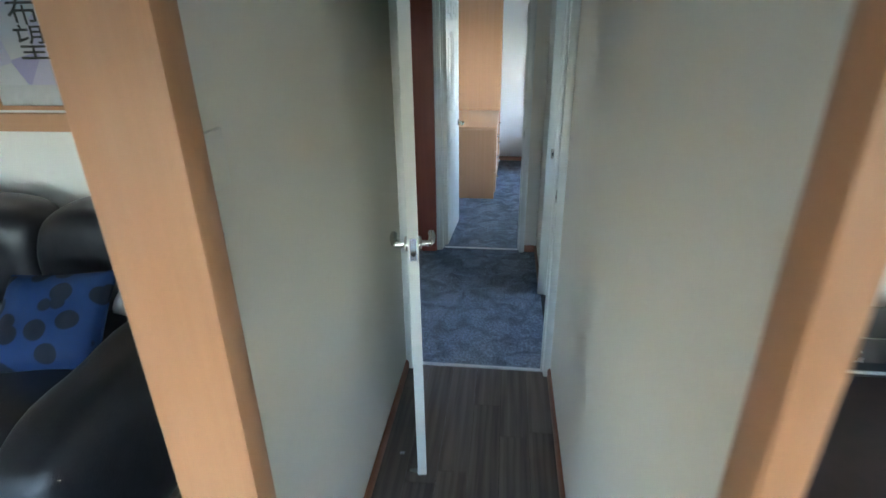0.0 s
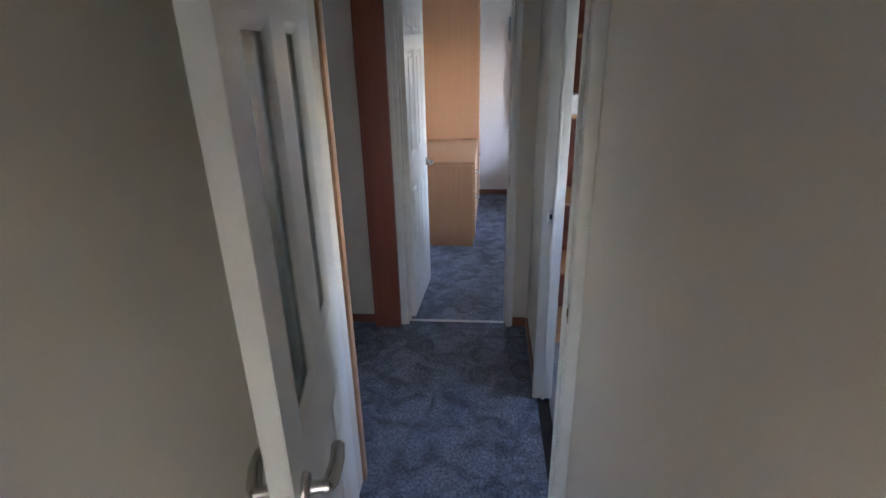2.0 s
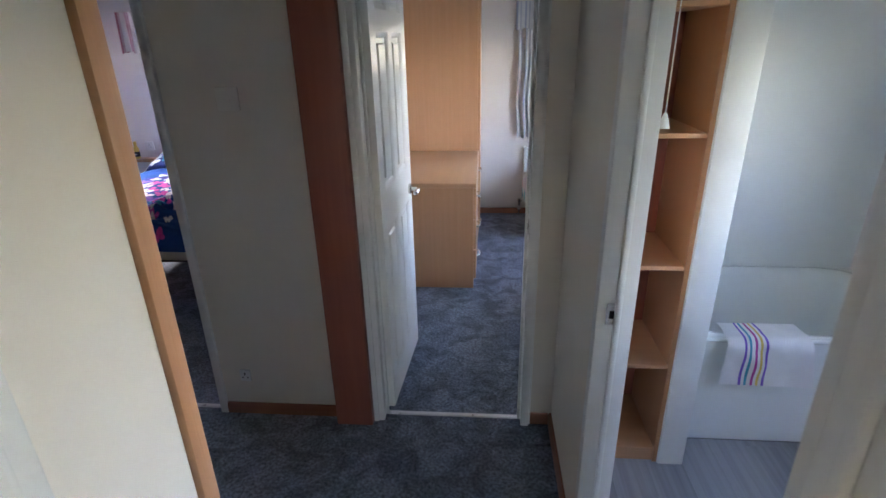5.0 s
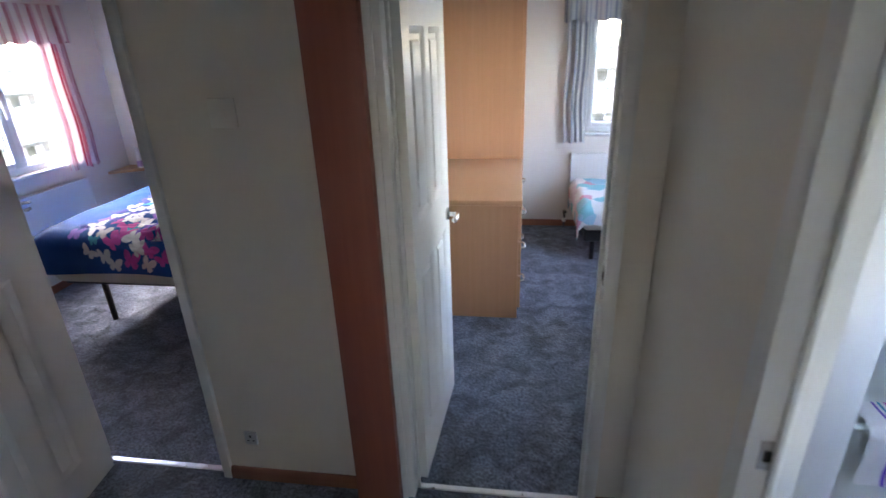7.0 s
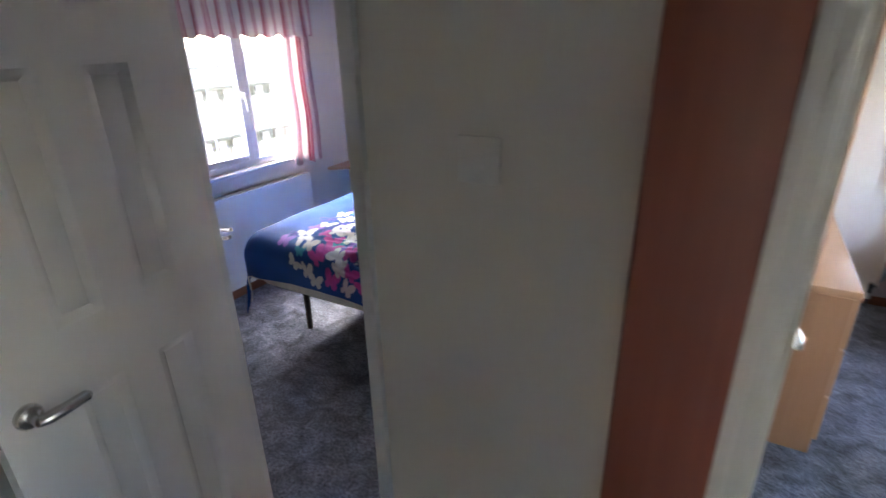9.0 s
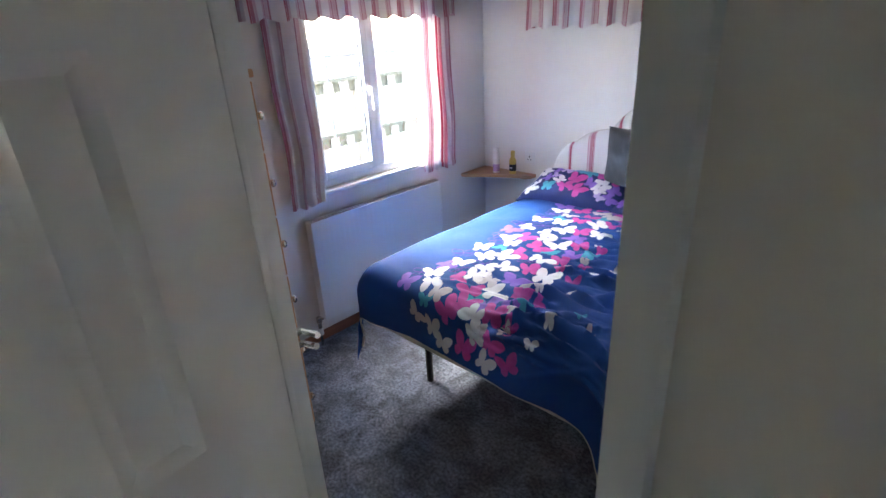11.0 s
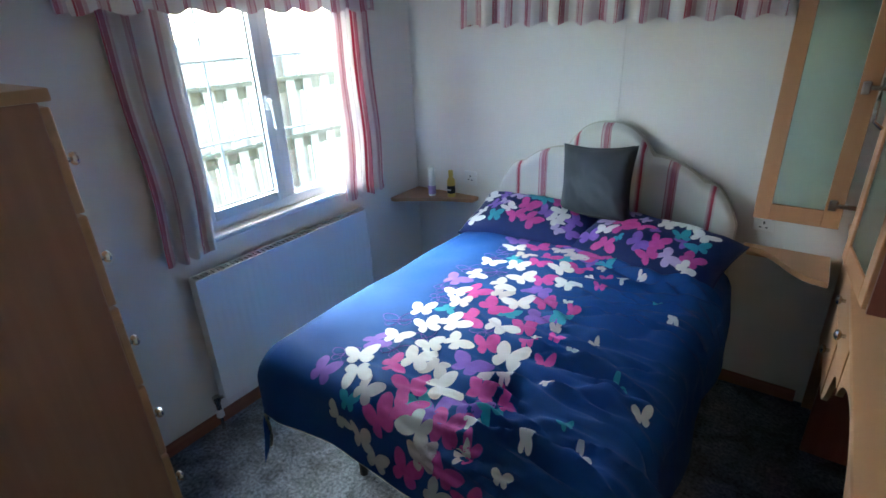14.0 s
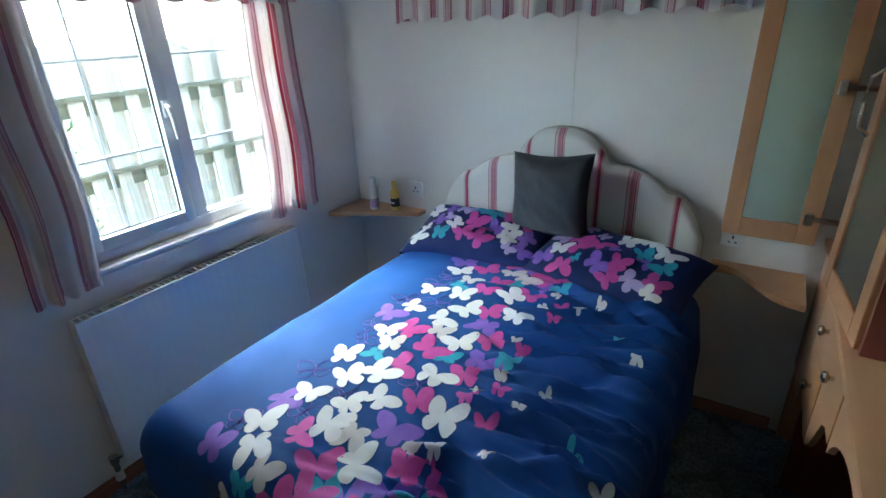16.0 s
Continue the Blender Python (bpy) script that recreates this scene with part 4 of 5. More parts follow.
def pillow(name, label, at, turn, tilt, w, d, h, material, seed, spots=0, roll=0.0, pinch=0.06, limp=1.0):
    p = thing(name, label, "pillow", at)
    m = pose(0, 0, 0, tilt, roll, turn)
    o = seed * 3.7

    def skin(u, v, lift, up):
        q = pillow_point(u, v, w, d, h * (0.62 if up > 0 else 0.38), pinch)
        fade = 1 - max(abs(u), abs(v)) ** 4
        q.z = up * q.z + (0.012 * noise.noise((u * 1.6 + o, v * 1.6, up)) + 0.005 * noise.noise((u * 5.5 + v * 2.0 + o, v * 3.0 - u, up))) * fade * limp
        q.z += up * lift
        return m @ q
    part("front", sheet(36, 28, lambda a, b: skin(2 * a - 1, 2 * b - 1, 0, 1)), material, p, smooth=80)
    part("back", sheet(24, 20, lambda a, b: skin(1 - 2 * a, 2 * b - 1, 0, -1)), material, p, smooth=80)
    rim = [(-1 + 2 * i / 14, -1) for i in range(14)] + [(1, -1 + 2 * i / 14) for i in range(14)] + [(1 - 2 * i / 14, 1) for i in range(14)] + [(-1, 1 - 2 * i / 14) for i in range(15)]
    part("piping", tube([skin(u, v, 0, 1) for u, v in rim], 0.005, 6), material, p, smooth=80)
    if spots:
        rnd = random.Random(seed)
        rows, taken = [], []
        for size_lo, size_hi, count in ((0.085, 0.115, spots), (0.045, 0.070, spots // 2)):
            for _ in range(count * 8):
                s, t, z = rnd.uniform(-0.82, 0.82), rnd.uniform(-0.75, 0.75), rnd.uniform(size_lo, size_hi)
                if all(((s - a) * w / 2) ** 2 + ((t - b) * d / 2) ** 2 > (0.33 * (z + c)) ** 2 for a, b, c in taken):
                    taken.append((s, t, z))
                    rows.append((s * w / 2, t * d / 2, z, rnd.choice(["white", "white", "magenta", "magenta", "purple", "lilac", "teal"])))
        printed_cloth(p, lambda a, b, q: skin(max(-1, min(1, a * 2 / w)), max(-1, min(1, b * 2 / d)), 0.002 + q, 1), rows, seed)
    return p


pillow("bed_pillow", "navy pillow with a butterfly print lying by the headboard", (-2.375, 6.215, 0.715), 5, 14, 0.62, 0.36, 0.145, NAVY_DARK, 5, 10, limp=1.5)
pillow("bed_pillow", "navy pillow with a butterfly print lying by the headboard", (-1.815, 6.17, 0.712), -12, 15, 0.62, 0.36, 0.145, NAVY_DARK, 8, 12, limp=1.5)
pillow("cushion", "charcoal velvet cushion propped against the headboard", (-2.108, 6.295, 0.925), -6, 77, 0.345, 0.335, 0.12, CHARCOAL, 12, roll=-5, pinch=0.11, limp=1.7)

# headboard
def board_top(a):
    """Height of the scalloped headboard's top edge; a from -1 to 1."""
    a = abs(a)
    if a < 0.36:
        return 1.172 - 0.14 * (a / 0.36) ** 2.6
    if a < 0.74:
        b = (a - 0.36) / 0.38
        return 1.040 - 0.004 * b - 0.085 * b ** 2.2
    b = (a - 0.74) / 0.26
    return 0.951 - 0.17 * b ** 2.4


hb = thing("headboard", "scalloped headboard in red-striped upholstery with cream piping", "headboard", (-2.11, NORTH, 0.0))
HW = 0.565


def board(a, b):
    u = 2 * a - 1
    z0, z1 = 0.45, board_top(u)
    e = min(1.0, (1 - abs(u)) / 0.075, (1 - b) * (z1 - z0) / 0.05)
    return Vector((u * HW, -0.040 - 0.034 * math.sqrt(max(0.0, 1 - (1 - max(0, e)) ** 2)), z0 + (z1 - z0) * b))


part("upholstery", sheet(120, 40, board, lambda a, b: (2 * HW * a, b)), STRIPE_BOARD, hb, smooth=80)
bm = bmesh.new()
top = [(u * HW, board_top(u)) for u in [-1 + i / 30 for i in range(61)]]
slab([(-HW, 0.45)] + top + [(HW, 0.45)], -0.042, -0.003, "y", bm)
part("backing", bm, MATTRESS, hb, "cream padded edge")
part("piping", tube([(x, -0.036, z) for x, z in [(-HW, 0.45)] + top + [(HW, 0.45)]], 0.004, 8), MATTRESS, hb, "cream piping", smooth=80)
part("leg", boxes((-0.40, -0.03, 0.0, -0.34, -0.008, 0.46)), BEECH, hb)
part("leg", boxes((0.34, -0.03, 0.0, 0.40, -0.008, 0.46)), BEECH, hb)

trim("trim_wall_seam", [(-2.105, NORTH - 0.003, 0.05, -2.093, NORTH - 0.0005, H)], ROOM_PAINT, "narrow white joint strip in the wallboard", 0.001)


# ---- double bedroom furniture ----
def cup_pull(parent, m):
    """Round nickel knob: m places it with its stem along +z."""
    k = part("knob", lathe([(0.006, 0.0), (0.006, 0.010), (0.013, 0.013), (0.016, 0.019), (0.013, 0.025), (0.004, 0.028)], 16, (0, 0, 0), None), CHROME, parent, "satin nickel knob")
    k.data.transform(m)
    return k


tall = thing("tall_chest", "tall beech chest of drawers with its plain side to the door", "chest of drawers", (-2.95, 4.28, 0))
part("body", boxes((-0.31, -0.235, 0.0, 0.315, 0.215, 1.495), bevel=0.003), CHEST_SIDE, tall, "plain reddish laminate side")
part("top", boxes((-0.315, -0.24, 1.495, 0.325, 0.238, 1.522), bevel=0.005, seg=2), BEECH_X, tall)
for i in range(6):
    z0 = 0.075 + i * 0.236
    d = part("drawer", boxes((-0.305, 0.215, z0, 0.310, 0.235, z0 + 0.228), bevel=0.003), BEECH_X, tall)
    for x in (-0.20, 0.285):
        cup_pull(d, pose(x, 0.235, z0 + 0.114, -90))
part("plinth", boxes((-0.30, 0.18, 0.0, 0.30, 0.222, 0.07)), BEECH_X, tall)

# fitted dressing unit along the partition
CX = -1.168
unit = thing("dressing_unit", "fitted beech dressing unit with drawers and an arched kneehole", "dressing table", (-0.93, 5.45, 0))
ux, uy = 0.93, -5.45


def at_unit(bm):
    bmesh.ops.translate(bm, verts=bm.verts, vec=(ux, uy, 0))
    return bm


part("side_panel", at_unit(boxes((CX + 0.01, 6.44, 0, -0.665, 6.458, 0.835))), BEECH, unit)
# kneehole side and back are darker and redder than the beech outside
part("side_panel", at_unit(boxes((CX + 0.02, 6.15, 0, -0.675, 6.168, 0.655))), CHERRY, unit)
part("side_panel", at_unit(boxes((CX + 0.02, 4.95, 0, -0.665, 4.968, 0.835))), BEECH, unit)
part("top", at_unit(boxes((CX - 0.012, 4.94, 0.835, -0.665, 6.458, 0.858), bevel=0.006, seg=2)), BEECH_Y, unit)
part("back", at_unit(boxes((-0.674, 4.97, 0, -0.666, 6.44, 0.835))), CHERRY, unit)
for y0, y1, z0, z1, knobs in ((5.62, 6.17, 0.655, 0.83, ((5.745, 0.755), (5.975, 0.757))), (5.88, 6.17, 0.45, 0.65, ((5.99, 0.562),)), (4.98, 5.10, 0.655, 0.83, ((5.04, 0.77),))):
    d = part("drawer", at_unit(boxes((CX, y0, z0, CX + 0.018, y1, z1), bevel=0.004, seg=2)), BEECH_Y, unit)
    for y, z in knobs:
        cup_pull(d, pose(CX + ux, y + uy, z, 0, -90))
part("filler", at_unit(boxes((CX + 0.002, 6.175, 0.36, CX + 0.018, 6.44, 0.83))), BEECH, unit)
part("bracket", at_unit(slab([(5.876, 0.65), (5.876, 0.45), (5.845, 0.462), (5.80, 0.51), (5.765, 0.575), (5.735, 0.625), (5.69, 0.65)], CX + 0.003, CX + 0.018, "x")), BEECH_Y, unit, "curved corner bracket")
arch = [(5.615, 0.83), (5.615, 0.64)] + [(5.33 + 0.285 * math.cos(math.pi * i / 24), 0.60 + 0.175 * math.sin(math.pi * i / 24)) for i in range(2, 24)] + [(5.045, 0.42), (5.045, 0.10), (4.98, 0.10), (4.98, 0.648), (5.11, 0.648), (5.11, 0.83)]
part("arched_apron", at_unit(slab(arch, CX + 0.003, CX + 0.018, "x")), BEECH_Y, unit)


def glazed_leaf(parent, at, turn, w, h, name="cupboard_door"):
    """Cupboard door with frosted glass, hinge edge at x = 0, face to -y."""
    m = pose(at[0], at[1], at[2], 0, 0, turn)

    def put(n, bm, mat, par, lab=""):
        bm.transform(m)
        return part(n, bm, mat, par, lab)
    f = 0.055
    d = put(name, boxes((0, -0.009, 0, f, 0.009, h), (w - f, -0.009, 0, w, 0.009, h), (f, -0.009, 0, w - f, 0.009, f + 0.01), (f, -0.009, h - f, w - f, 0.009, h), bevel=0.002), BEECH, parent)
    put("glass_panel", boxes((f, -0.002, f + 0.01, w - f, 0.002, h - f)), FROST, d, "green frosted glass")
    for k in range(5):
        for x in (f + 0.004, w - f - 0.004):
            put("glass_clip", lathe([(0.003, 0), (0.002, 0.003)], 8, (x, -0.009, f + 0.05 + k * (h - 2 * f - 0.1) / 4), pose(0, 0, 0, 90)), CHROME, d)
    return d, m


cup = thing("wall_cupboard", "beech wall cupboard with its frosted glass doors open", "cupboard", (-0.93, 5.75, 0.858))
wx, wy, wz = 0.93, -5.75, -0.858


def at_cup(bm):
    bmesh.ops.translate(bm, verts=bm.verts, vec=(wx, wy, wz))
    return bm


part("side_panel", at_cup(boxes((CX + 0.02, 6.385, 0.858, -0.665, 6.403, 2.2))), BEECH, cup)
# near side and back in the darker tone, the rest in beech
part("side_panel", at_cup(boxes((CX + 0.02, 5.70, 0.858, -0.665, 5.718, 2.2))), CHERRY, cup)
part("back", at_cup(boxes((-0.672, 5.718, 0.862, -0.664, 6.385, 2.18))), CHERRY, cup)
part("bottom", at_cup(boxes((CX + 0.02, 5.718, 0.860, -0.674, 6.385, 0.876))), BEECH_Y, cup)
part("top", at_cup(boxes((CX + 0.02, 5.718, 2.182, -0.674, 6.385, 2.2))), BEECH_Y, cup)
part("shelf", at_cup(boxes((CX + 0.06, 5.72, 1.55, -0.674, 6.383, 1.568))), BEECH_Y, cup)
d1, _ = glazed_leaf(cup, (-1.215 + wx, 6.362 + wy, 0.0), 180, 0.275, 1.32)
for z in (0.09, 0.50, 1.2):
    h1 = part("hinge_cup", boxes((-1.262 + wx, 6.340 + wy, z - 0.022, -1.236 + wx, 6.353 + wy, z + 0.022), bevel=0.004), CHROME, d1, "nickel concealed hinge")
    part("hinge_arm", boxes((-1.24 + wx, 6.342 + wy, z - 0.008, -1.165 + wx, 6.356 + wy, z + 0.008), bevel=0.003), CHROME, d1)
d2, m2 = glazed_leaf(cup, (-1.150 + wx, 5.725 + wy, 0.0), 97, 0.36, 1.30)
bm = tube([(0.335, 0.012, 0.42), (0.335, 0.035, 0.44), (0.335, 0.038, 0.50), (0.335, 0.035, 0.56), (0.335, 0.012, 0.58)], 0.006, 8)
bm.transform(m2)
part("door_pull", bm, CHROME, d2, "satin nickel bow handle")

# shelves by the bed
bedside = thing("bedside_shelf", "wavy-edged beech bedside shelf fixed to the wall", "shelf", (-1.35, 6.33, 0.66))
wave = [(-1.505 + 1.35, NORTH - 6.33 - 0.002)] + [(-1.505 + 1.35 + 0.30 * i / 16, NORTH - 6.33 - 0.002 - 0.03 - 0.225 * smoothstep(smoothstep(i / 16)) - 0.010 * math.sin(2 * math.pi * i / 16)) for i in range(17)] + [(-1.205 + 1.35, NORTH - 6.33 - 0.002)]
part("board", slab(wave, 0.022, 0.044, "z"), BEECH_X, bedside)
part("batten", boxes((-0.14, NORTH - 6.33 - 0.022, 0.0, 0.14, NORTH - 6.33 - 0.001, 0.022)), BEECH_X, bedside)
corner = thing("corner_shelf", "small triangular beech shelf in the wall corner", "shelf", (-3.05, 6.33, 0.655))
cut = [(WEST + 3.05 + 0.002, NORTH - 6.33 - 0.002), (WEST + 3.05 + 0.002, -0.12)] + [(WEST + 3.05 + 0.03 + 0.40 * i / 10, -0.12 + 0.20 * i / 10 + 0.02 * math.sin(math.pi * i / 10)) for i in range(11)] + [(0.215, NORTH - 6.33 - 0.002)]
part("board", slab(cut, 0.022, 0.042, "z"), BEECH_X, corner)
part("batten", boxes((WEST + 3.05 + 0.03, NORTH - 6.33 - 0.022, 0.0, 0.15, NORTH - 6.33 - 0.001, 0.022)), BEECH_X, corner)
LILAC = surface("lilac_plastic", (0.40, 0.28, 0.52), (0.46, 0.34, 0.58), 10, 0.35)
YELLOW = surface("yellow_plastic", (0.60, 0.42, 0.09), (0.68, 0.50, 0.13), 10, 0.35)
b1 = thing("spray_can", "slim white and lilac spray can on the corner shelf", "spray can", (-3.085, 6.365, 0.697))
part("body", lathe([(0.020, 0), (0.022, 0.004), (0.022, 0.115), (0.016, 0.128)], 18), PLASTIC, b1)
part("cap", lathe([(0.017, 0.128), (0.017, 0.165), (0.010, 0.172)], 16), PLASTIC, b1)
part("label_band", lathe([(0.0224, 0.012), (0.0224, 0.060)], 18), LILAC, b1, "lilac band")
b2 = thing("lotion_bottle", "yellow bottle with a dark label on the corner shelf", "bottle", (-2.975, 6.40, 0.697))
part("body", lathe([(0.021, 0), (0.023, 0.005), (0.023, 0.095), (0.012, 0.115), (0.012, 0.12)], 18), YELLOW, b2)
part("cap", lathe([(0.014, 0.12), (0.014, 0.150), (0.009, 0.154)], 16), YELLOW, b2)
part("label_band", lathe([(0.0234, 0.022), (0.0234, 0.066)], 18), BLACK, b2, "black label with a pale bar")
part("label_bar", boxes((-0.012, -0.0242, 0.040, 0.012, -0.0215, 0.047)), PRINT_WHITE, b2)

# ---- twin bedroom ----
drawers = thing("low_chest", "low beech chest of drawers beside the twin bedroom door", "chest of drawers", (-0.27, 5.85, 0))
part("body", boxes((-0.325, -0.53, 0.0, 0.325, 0.53, 0.728), bevel=0.003), BEECH, drawers)
part("top", boxes((-0.328, -0.537, 0.728, 0.343, 0.535, 0.760), bevel=0.006, seg=2), BEECH_Y, drawers)
for i in range(3):
    z0 = 0.07 + i * 0.22
    d = part("drawer", boxes((0.325, -0.52, z0, 0.342, 0.52, z0 + 0.212), bevel=0.003), BEECH_Y, drawers)
    for y in (-0.36, 0.36):
        part("bow_handle", tube([(0.342, y - 0.05, z0 + 0.13), (0.362, y - 0.045, z0 + 0.13), (0.368, y, z0 + 0.13), (0.362, y + 0.045, z0 + 0.13), (0.342, y + 0.05, z0 + 0.13)], 0.006, 8), CHROME, d, "satin nickel bow handle")
ward = thing("wardrobe", "tall plain beech wardrobe behind the low chest", "wardrobe", (-0.265, 6.71, 0))
part("body", boxes((-0.33, -0.318, 0.0, 0.33, 0.318, 2.20), bevel=0.003), BEECH, ward)
part("door", boxes((0.33, -0.312, 0.08, 0.348, 0.312, 2.19), bevel=0.004), BEECH, ward)
part("plinth", boxes((0.33, -0.31, 0.0, 0.338, 0.31, 0.075)), BEECH_Y, ward)
window("window_2", "white plastic window with pale light behind it", (WIN2[0], NORTH2 + 0.004, WIN2[2]), 0, WIN2[1] - WIN2[0], WIN2[3] - WIN2[2])
curtain("curtain", "blue-grey patterned curtain beside the twin bedroom window", 0.41, 0.58, 0.765, 1.78, 3, 0.06, BLUE_CLOTH, (0, NORTH2, 0), 0, 0.0, "twin bedroom curtains")
curtain("curtain", "blue-grey patterned curtain beside the twin bedroom window", 1.36, 1.56, 0.765, 1.78, 3, 0.06, BLUE_CLOTH, (0, NORTH2, 0), 0, 0.0, "twin bedroom curtains")
valance("window_valance", "gathered blue-grey valance above the twin bedroom window", 1.22, 0.22, (0.38, NORTH2 - 0.003, 1.70), 0, 9, BLUE_CLOTH)
radiator("radiator", "white panel radiator behind the single bed", (0.50, NORTH2, 0.13), 0, 0.80, 0.53)


def single_bed(at, label, length, width):
    """Bed with its foot at x = 0 and its length along +x."""
    b = thing("single_bed", label, "bed", at, 0, "twin beds")
    part("base", boxes((0.05, 0.04, 0.16, length - 0.02, width - 0.04, 0.25), bevel=0.01), BLACK, b)
    part("mattress", boxes((0.03, 0.02, 0.25, length, width - 0.02, 0.44), bevel=0.04, seg=3), MATTRESS, b)
    for x in (0.12, length - 0.12):
        for y in (0.10, width - 0.10):
            part("leg", tube([(x, y, 0), (x, y, 0.16)], 0.018, 10), BLACK, b)

    def put(a, c):
        s, t = -0.17 + (length - 0.1 + 0.17) * a, -0.13 + (width + 0.26) * c
        dx, dl, dr = max(0, -s + 0.03), max(0, -t + 0.03), max(0, t - width + 0.03)
        x, y = max(s, 0.03) - 0.045 * smoothstep(dx / 0.06), min(max(t, 0.03), width - 0.03) - 0.045 * smoothstep(dl / 0.06) + 0.045 * smoothstep(dr / 0.06)
        z = 0.475 - dx - dl - dr + 0.02 * noise.noise((s * 5 + at[1], t * 5, 0.4)) + 0.012 * noise.noise((s * 12, t * 12 + at[1], 2.0))
        return Vector((x, y, max(z, 0.10)))
    part("quilt", sheet(60, 40, put, thick=0.012), PASTEL, b, "pastel pink, white and turquoise patchwork quilt", smooth=80)
    return b


single_bed((0.50, 6.18, 0), "single bed with a pastel patchwork quilt under the window", 1.45, 0.72)
single_bed((0.62, 4.76, 0), "single bed with a pastel patchwork quilt by the door", 1.35, 0.64)

# ---- bathroom ----
shelf_x0, shelf_x1 = 0.51, 0.845
rack = thing("bathroom_shelves", "tall open beech shelves built in beside the bath", "shelf unit", (0.68, 3.92, 0))
part("side_panel", boxes((shelf_x1 - 0.68 - 0.016, -0.165, 0, shelf_x1 - 0.68, 0.20, 2.2)), BEECH, rack)
part("side_panel", boxes((shelf_x0 - 0.68, -0.165, 0, shelf_x0 - 0.68 + 0.016, 0.20, 2.2)), BEECH, rack)
# back is darker than the sides and shelves
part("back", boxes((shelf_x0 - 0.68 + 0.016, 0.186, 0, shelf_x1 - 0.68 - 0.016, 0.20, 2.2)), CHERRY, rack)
for z in (0.05, 0.45, 0.86, 1.32, 1.70):
    part("shelf", boxes((shelf_x0 - 0.68 + 0.016, -0.16, z, shelf_x1 - 0.68 - 0.016, 0.186, z + 0.016), bevel=0.002), BEECH_X, rack)
part("plinth", boxes((shelf_x0 - 0.68 + 0.016, -0.155, 0, shelf_x1 - 0.68 - 0.016, -0.14, 0.05)), BEECH_X, rack)
trim("trim_bath_end", [(shelf_x1, 3.742, 0, 0.945, 3.80, H)], FRAME, "white painted end post between shelves and bath")
trim("trim_bath_screen", [(shelf_x1 + 0.02, 3.80, 0, 0.875, 4.62, H)], BATH_PAINT, "white panel at the end of the bath")
tub = thing("bath", "white acrylic bath with a plain side panel", "bath", (1.44, 4.26, 0))
part("side_panel", boxes((-0.56, -0.36, 0.0, 0.555, -0.345, 0.50), bevel=0.003), ACRYLIC, tub)


def basin(a, b):
    u, v = 2 * a - 1, 2 * b - 1
    e = max(abs(u) ** 5, abs(v) ** 4)
    r = (abs(u) ** 6 + abs(v) ** 6) ** (1 / 6)
    depth = 0.36 * smoothstep((0.90 - r) / 0.25)
    rim = 0.012 * smoothstep((1 - r) / 0.03)
    return Vector((-0.562 + 1.118 * a, -0.368 + 0.725 * b, 0.50 + rim - depth))


part("basin", sheet(56, 40, basin), ACRYLIC, tub, smooth=80)
part("rim", boxes((-0.563, -0.372, 0.492, 0.556, -0.352, 0.51), bevel=0.008, seg=3), ACRYLIC, tub)
tow = thing("towel", "white towel with teal, purple and yellow stripes over the bath edge", "towel", (1.20, 3.90, 0.51))


def drape(a, b, lift=0.0):
    x = -0.11 + 0.30 * a + 0.05 * b * (a - 0.3)
    d = -0.10 + 0.32 * b
    if d < 0.0:
        p = Vector((x, -d - 0.005, 0.012))
    elif d < 0.06:
        q = d / 0.06 * math.pi / 2
        p = Vector((x, -0.005 - 0.038 * math.sin(q), 0.012 - 0.038 * (1 - math.cos(q))))
    else:
        p = Vector((x, -0.043 - 0.05 * (d - 0.06) * (1 + a), -0.026 - (d - 0.06)))
    p += Vector((0, -0.012, 0.006)) * noise.noise((a * 4, b * 4, 3.0))
    return p + Vector((0, -lift, lift))


part("cloth", sheet(30, 34, drape), TOWEL, tow, smooth=80)
for a, ink in ((0.20, PRINT_PURPLE), (0.26, PRINT_TEAL), (0.33, PRINT_PINK), (0.39, YELLOW), (0.45, PRINT_PURPLE)):
    part("stripe", sheet(2, 34, lambda u, v, c=a: drape(c + 0.028 * u, v, 0.0016)), ink, tow, smooth=80)
cord = thing("pull_cord", "thin white light-pull cord with a bell-shaped end", "light pull", (0.606, 3.50, 1.395))
part("bob", lathe([(0.016, 0), (0.014, 0.006), (0.006, 0.035), (0.003, 0.04)], 14), PLASTIC, cord)
part("string", tube([(0, 0, 0.038), (0.001, 0, 0.4), (0, 0, H - 1.395)], 0.0016, 6), PLASTIC, cord)
roll = thing("toilet_roll", "white toilet roll on the bathroom shelf", "toilet roll", (0.60, 3.86, 1.336))
part("paper", lathe([(0.018, 0), (0.05, 0), (0.05, 0.095), (0.018, 0.095)], 20), TOWEL, roll)

# ---- hall ----
wall_plate("light_switch", "cream double switch plate flush on the hall wall", (HL, 0.857, 1.50), 0.125, 0.10, 90, "switch")
scrap = thing("paper_scrap", "tiny white scrap lying on the hall floor", "litter", (-0.232, 1.735, 0.0))
part("paper", sheet(4, 4, lambda a, b: Vector((-0.010 + 0.02 * a, -0.007 + 0.014 * b, 0.001 + 0.004 * abs(a - 0.4)))), PRINT_WHITE, scrap)
stop = thing("floor_scuff_plate", "thin brass floor plate under the hall door", "floor plate", (-0.15, 1.645, 0.0))
part("plate", slab([(0.035 * math.cos(0.35 * i), 0.012 * math.sin(0.35 * i)) for i in range(18)], 0.0002, 0.0016, "z"), CHROME, stop)

# ---- lounge ----
sofa = thing("sofa", "black leather sofa with fat padded arms", "sofa", (-2.0, 1.75, 0))


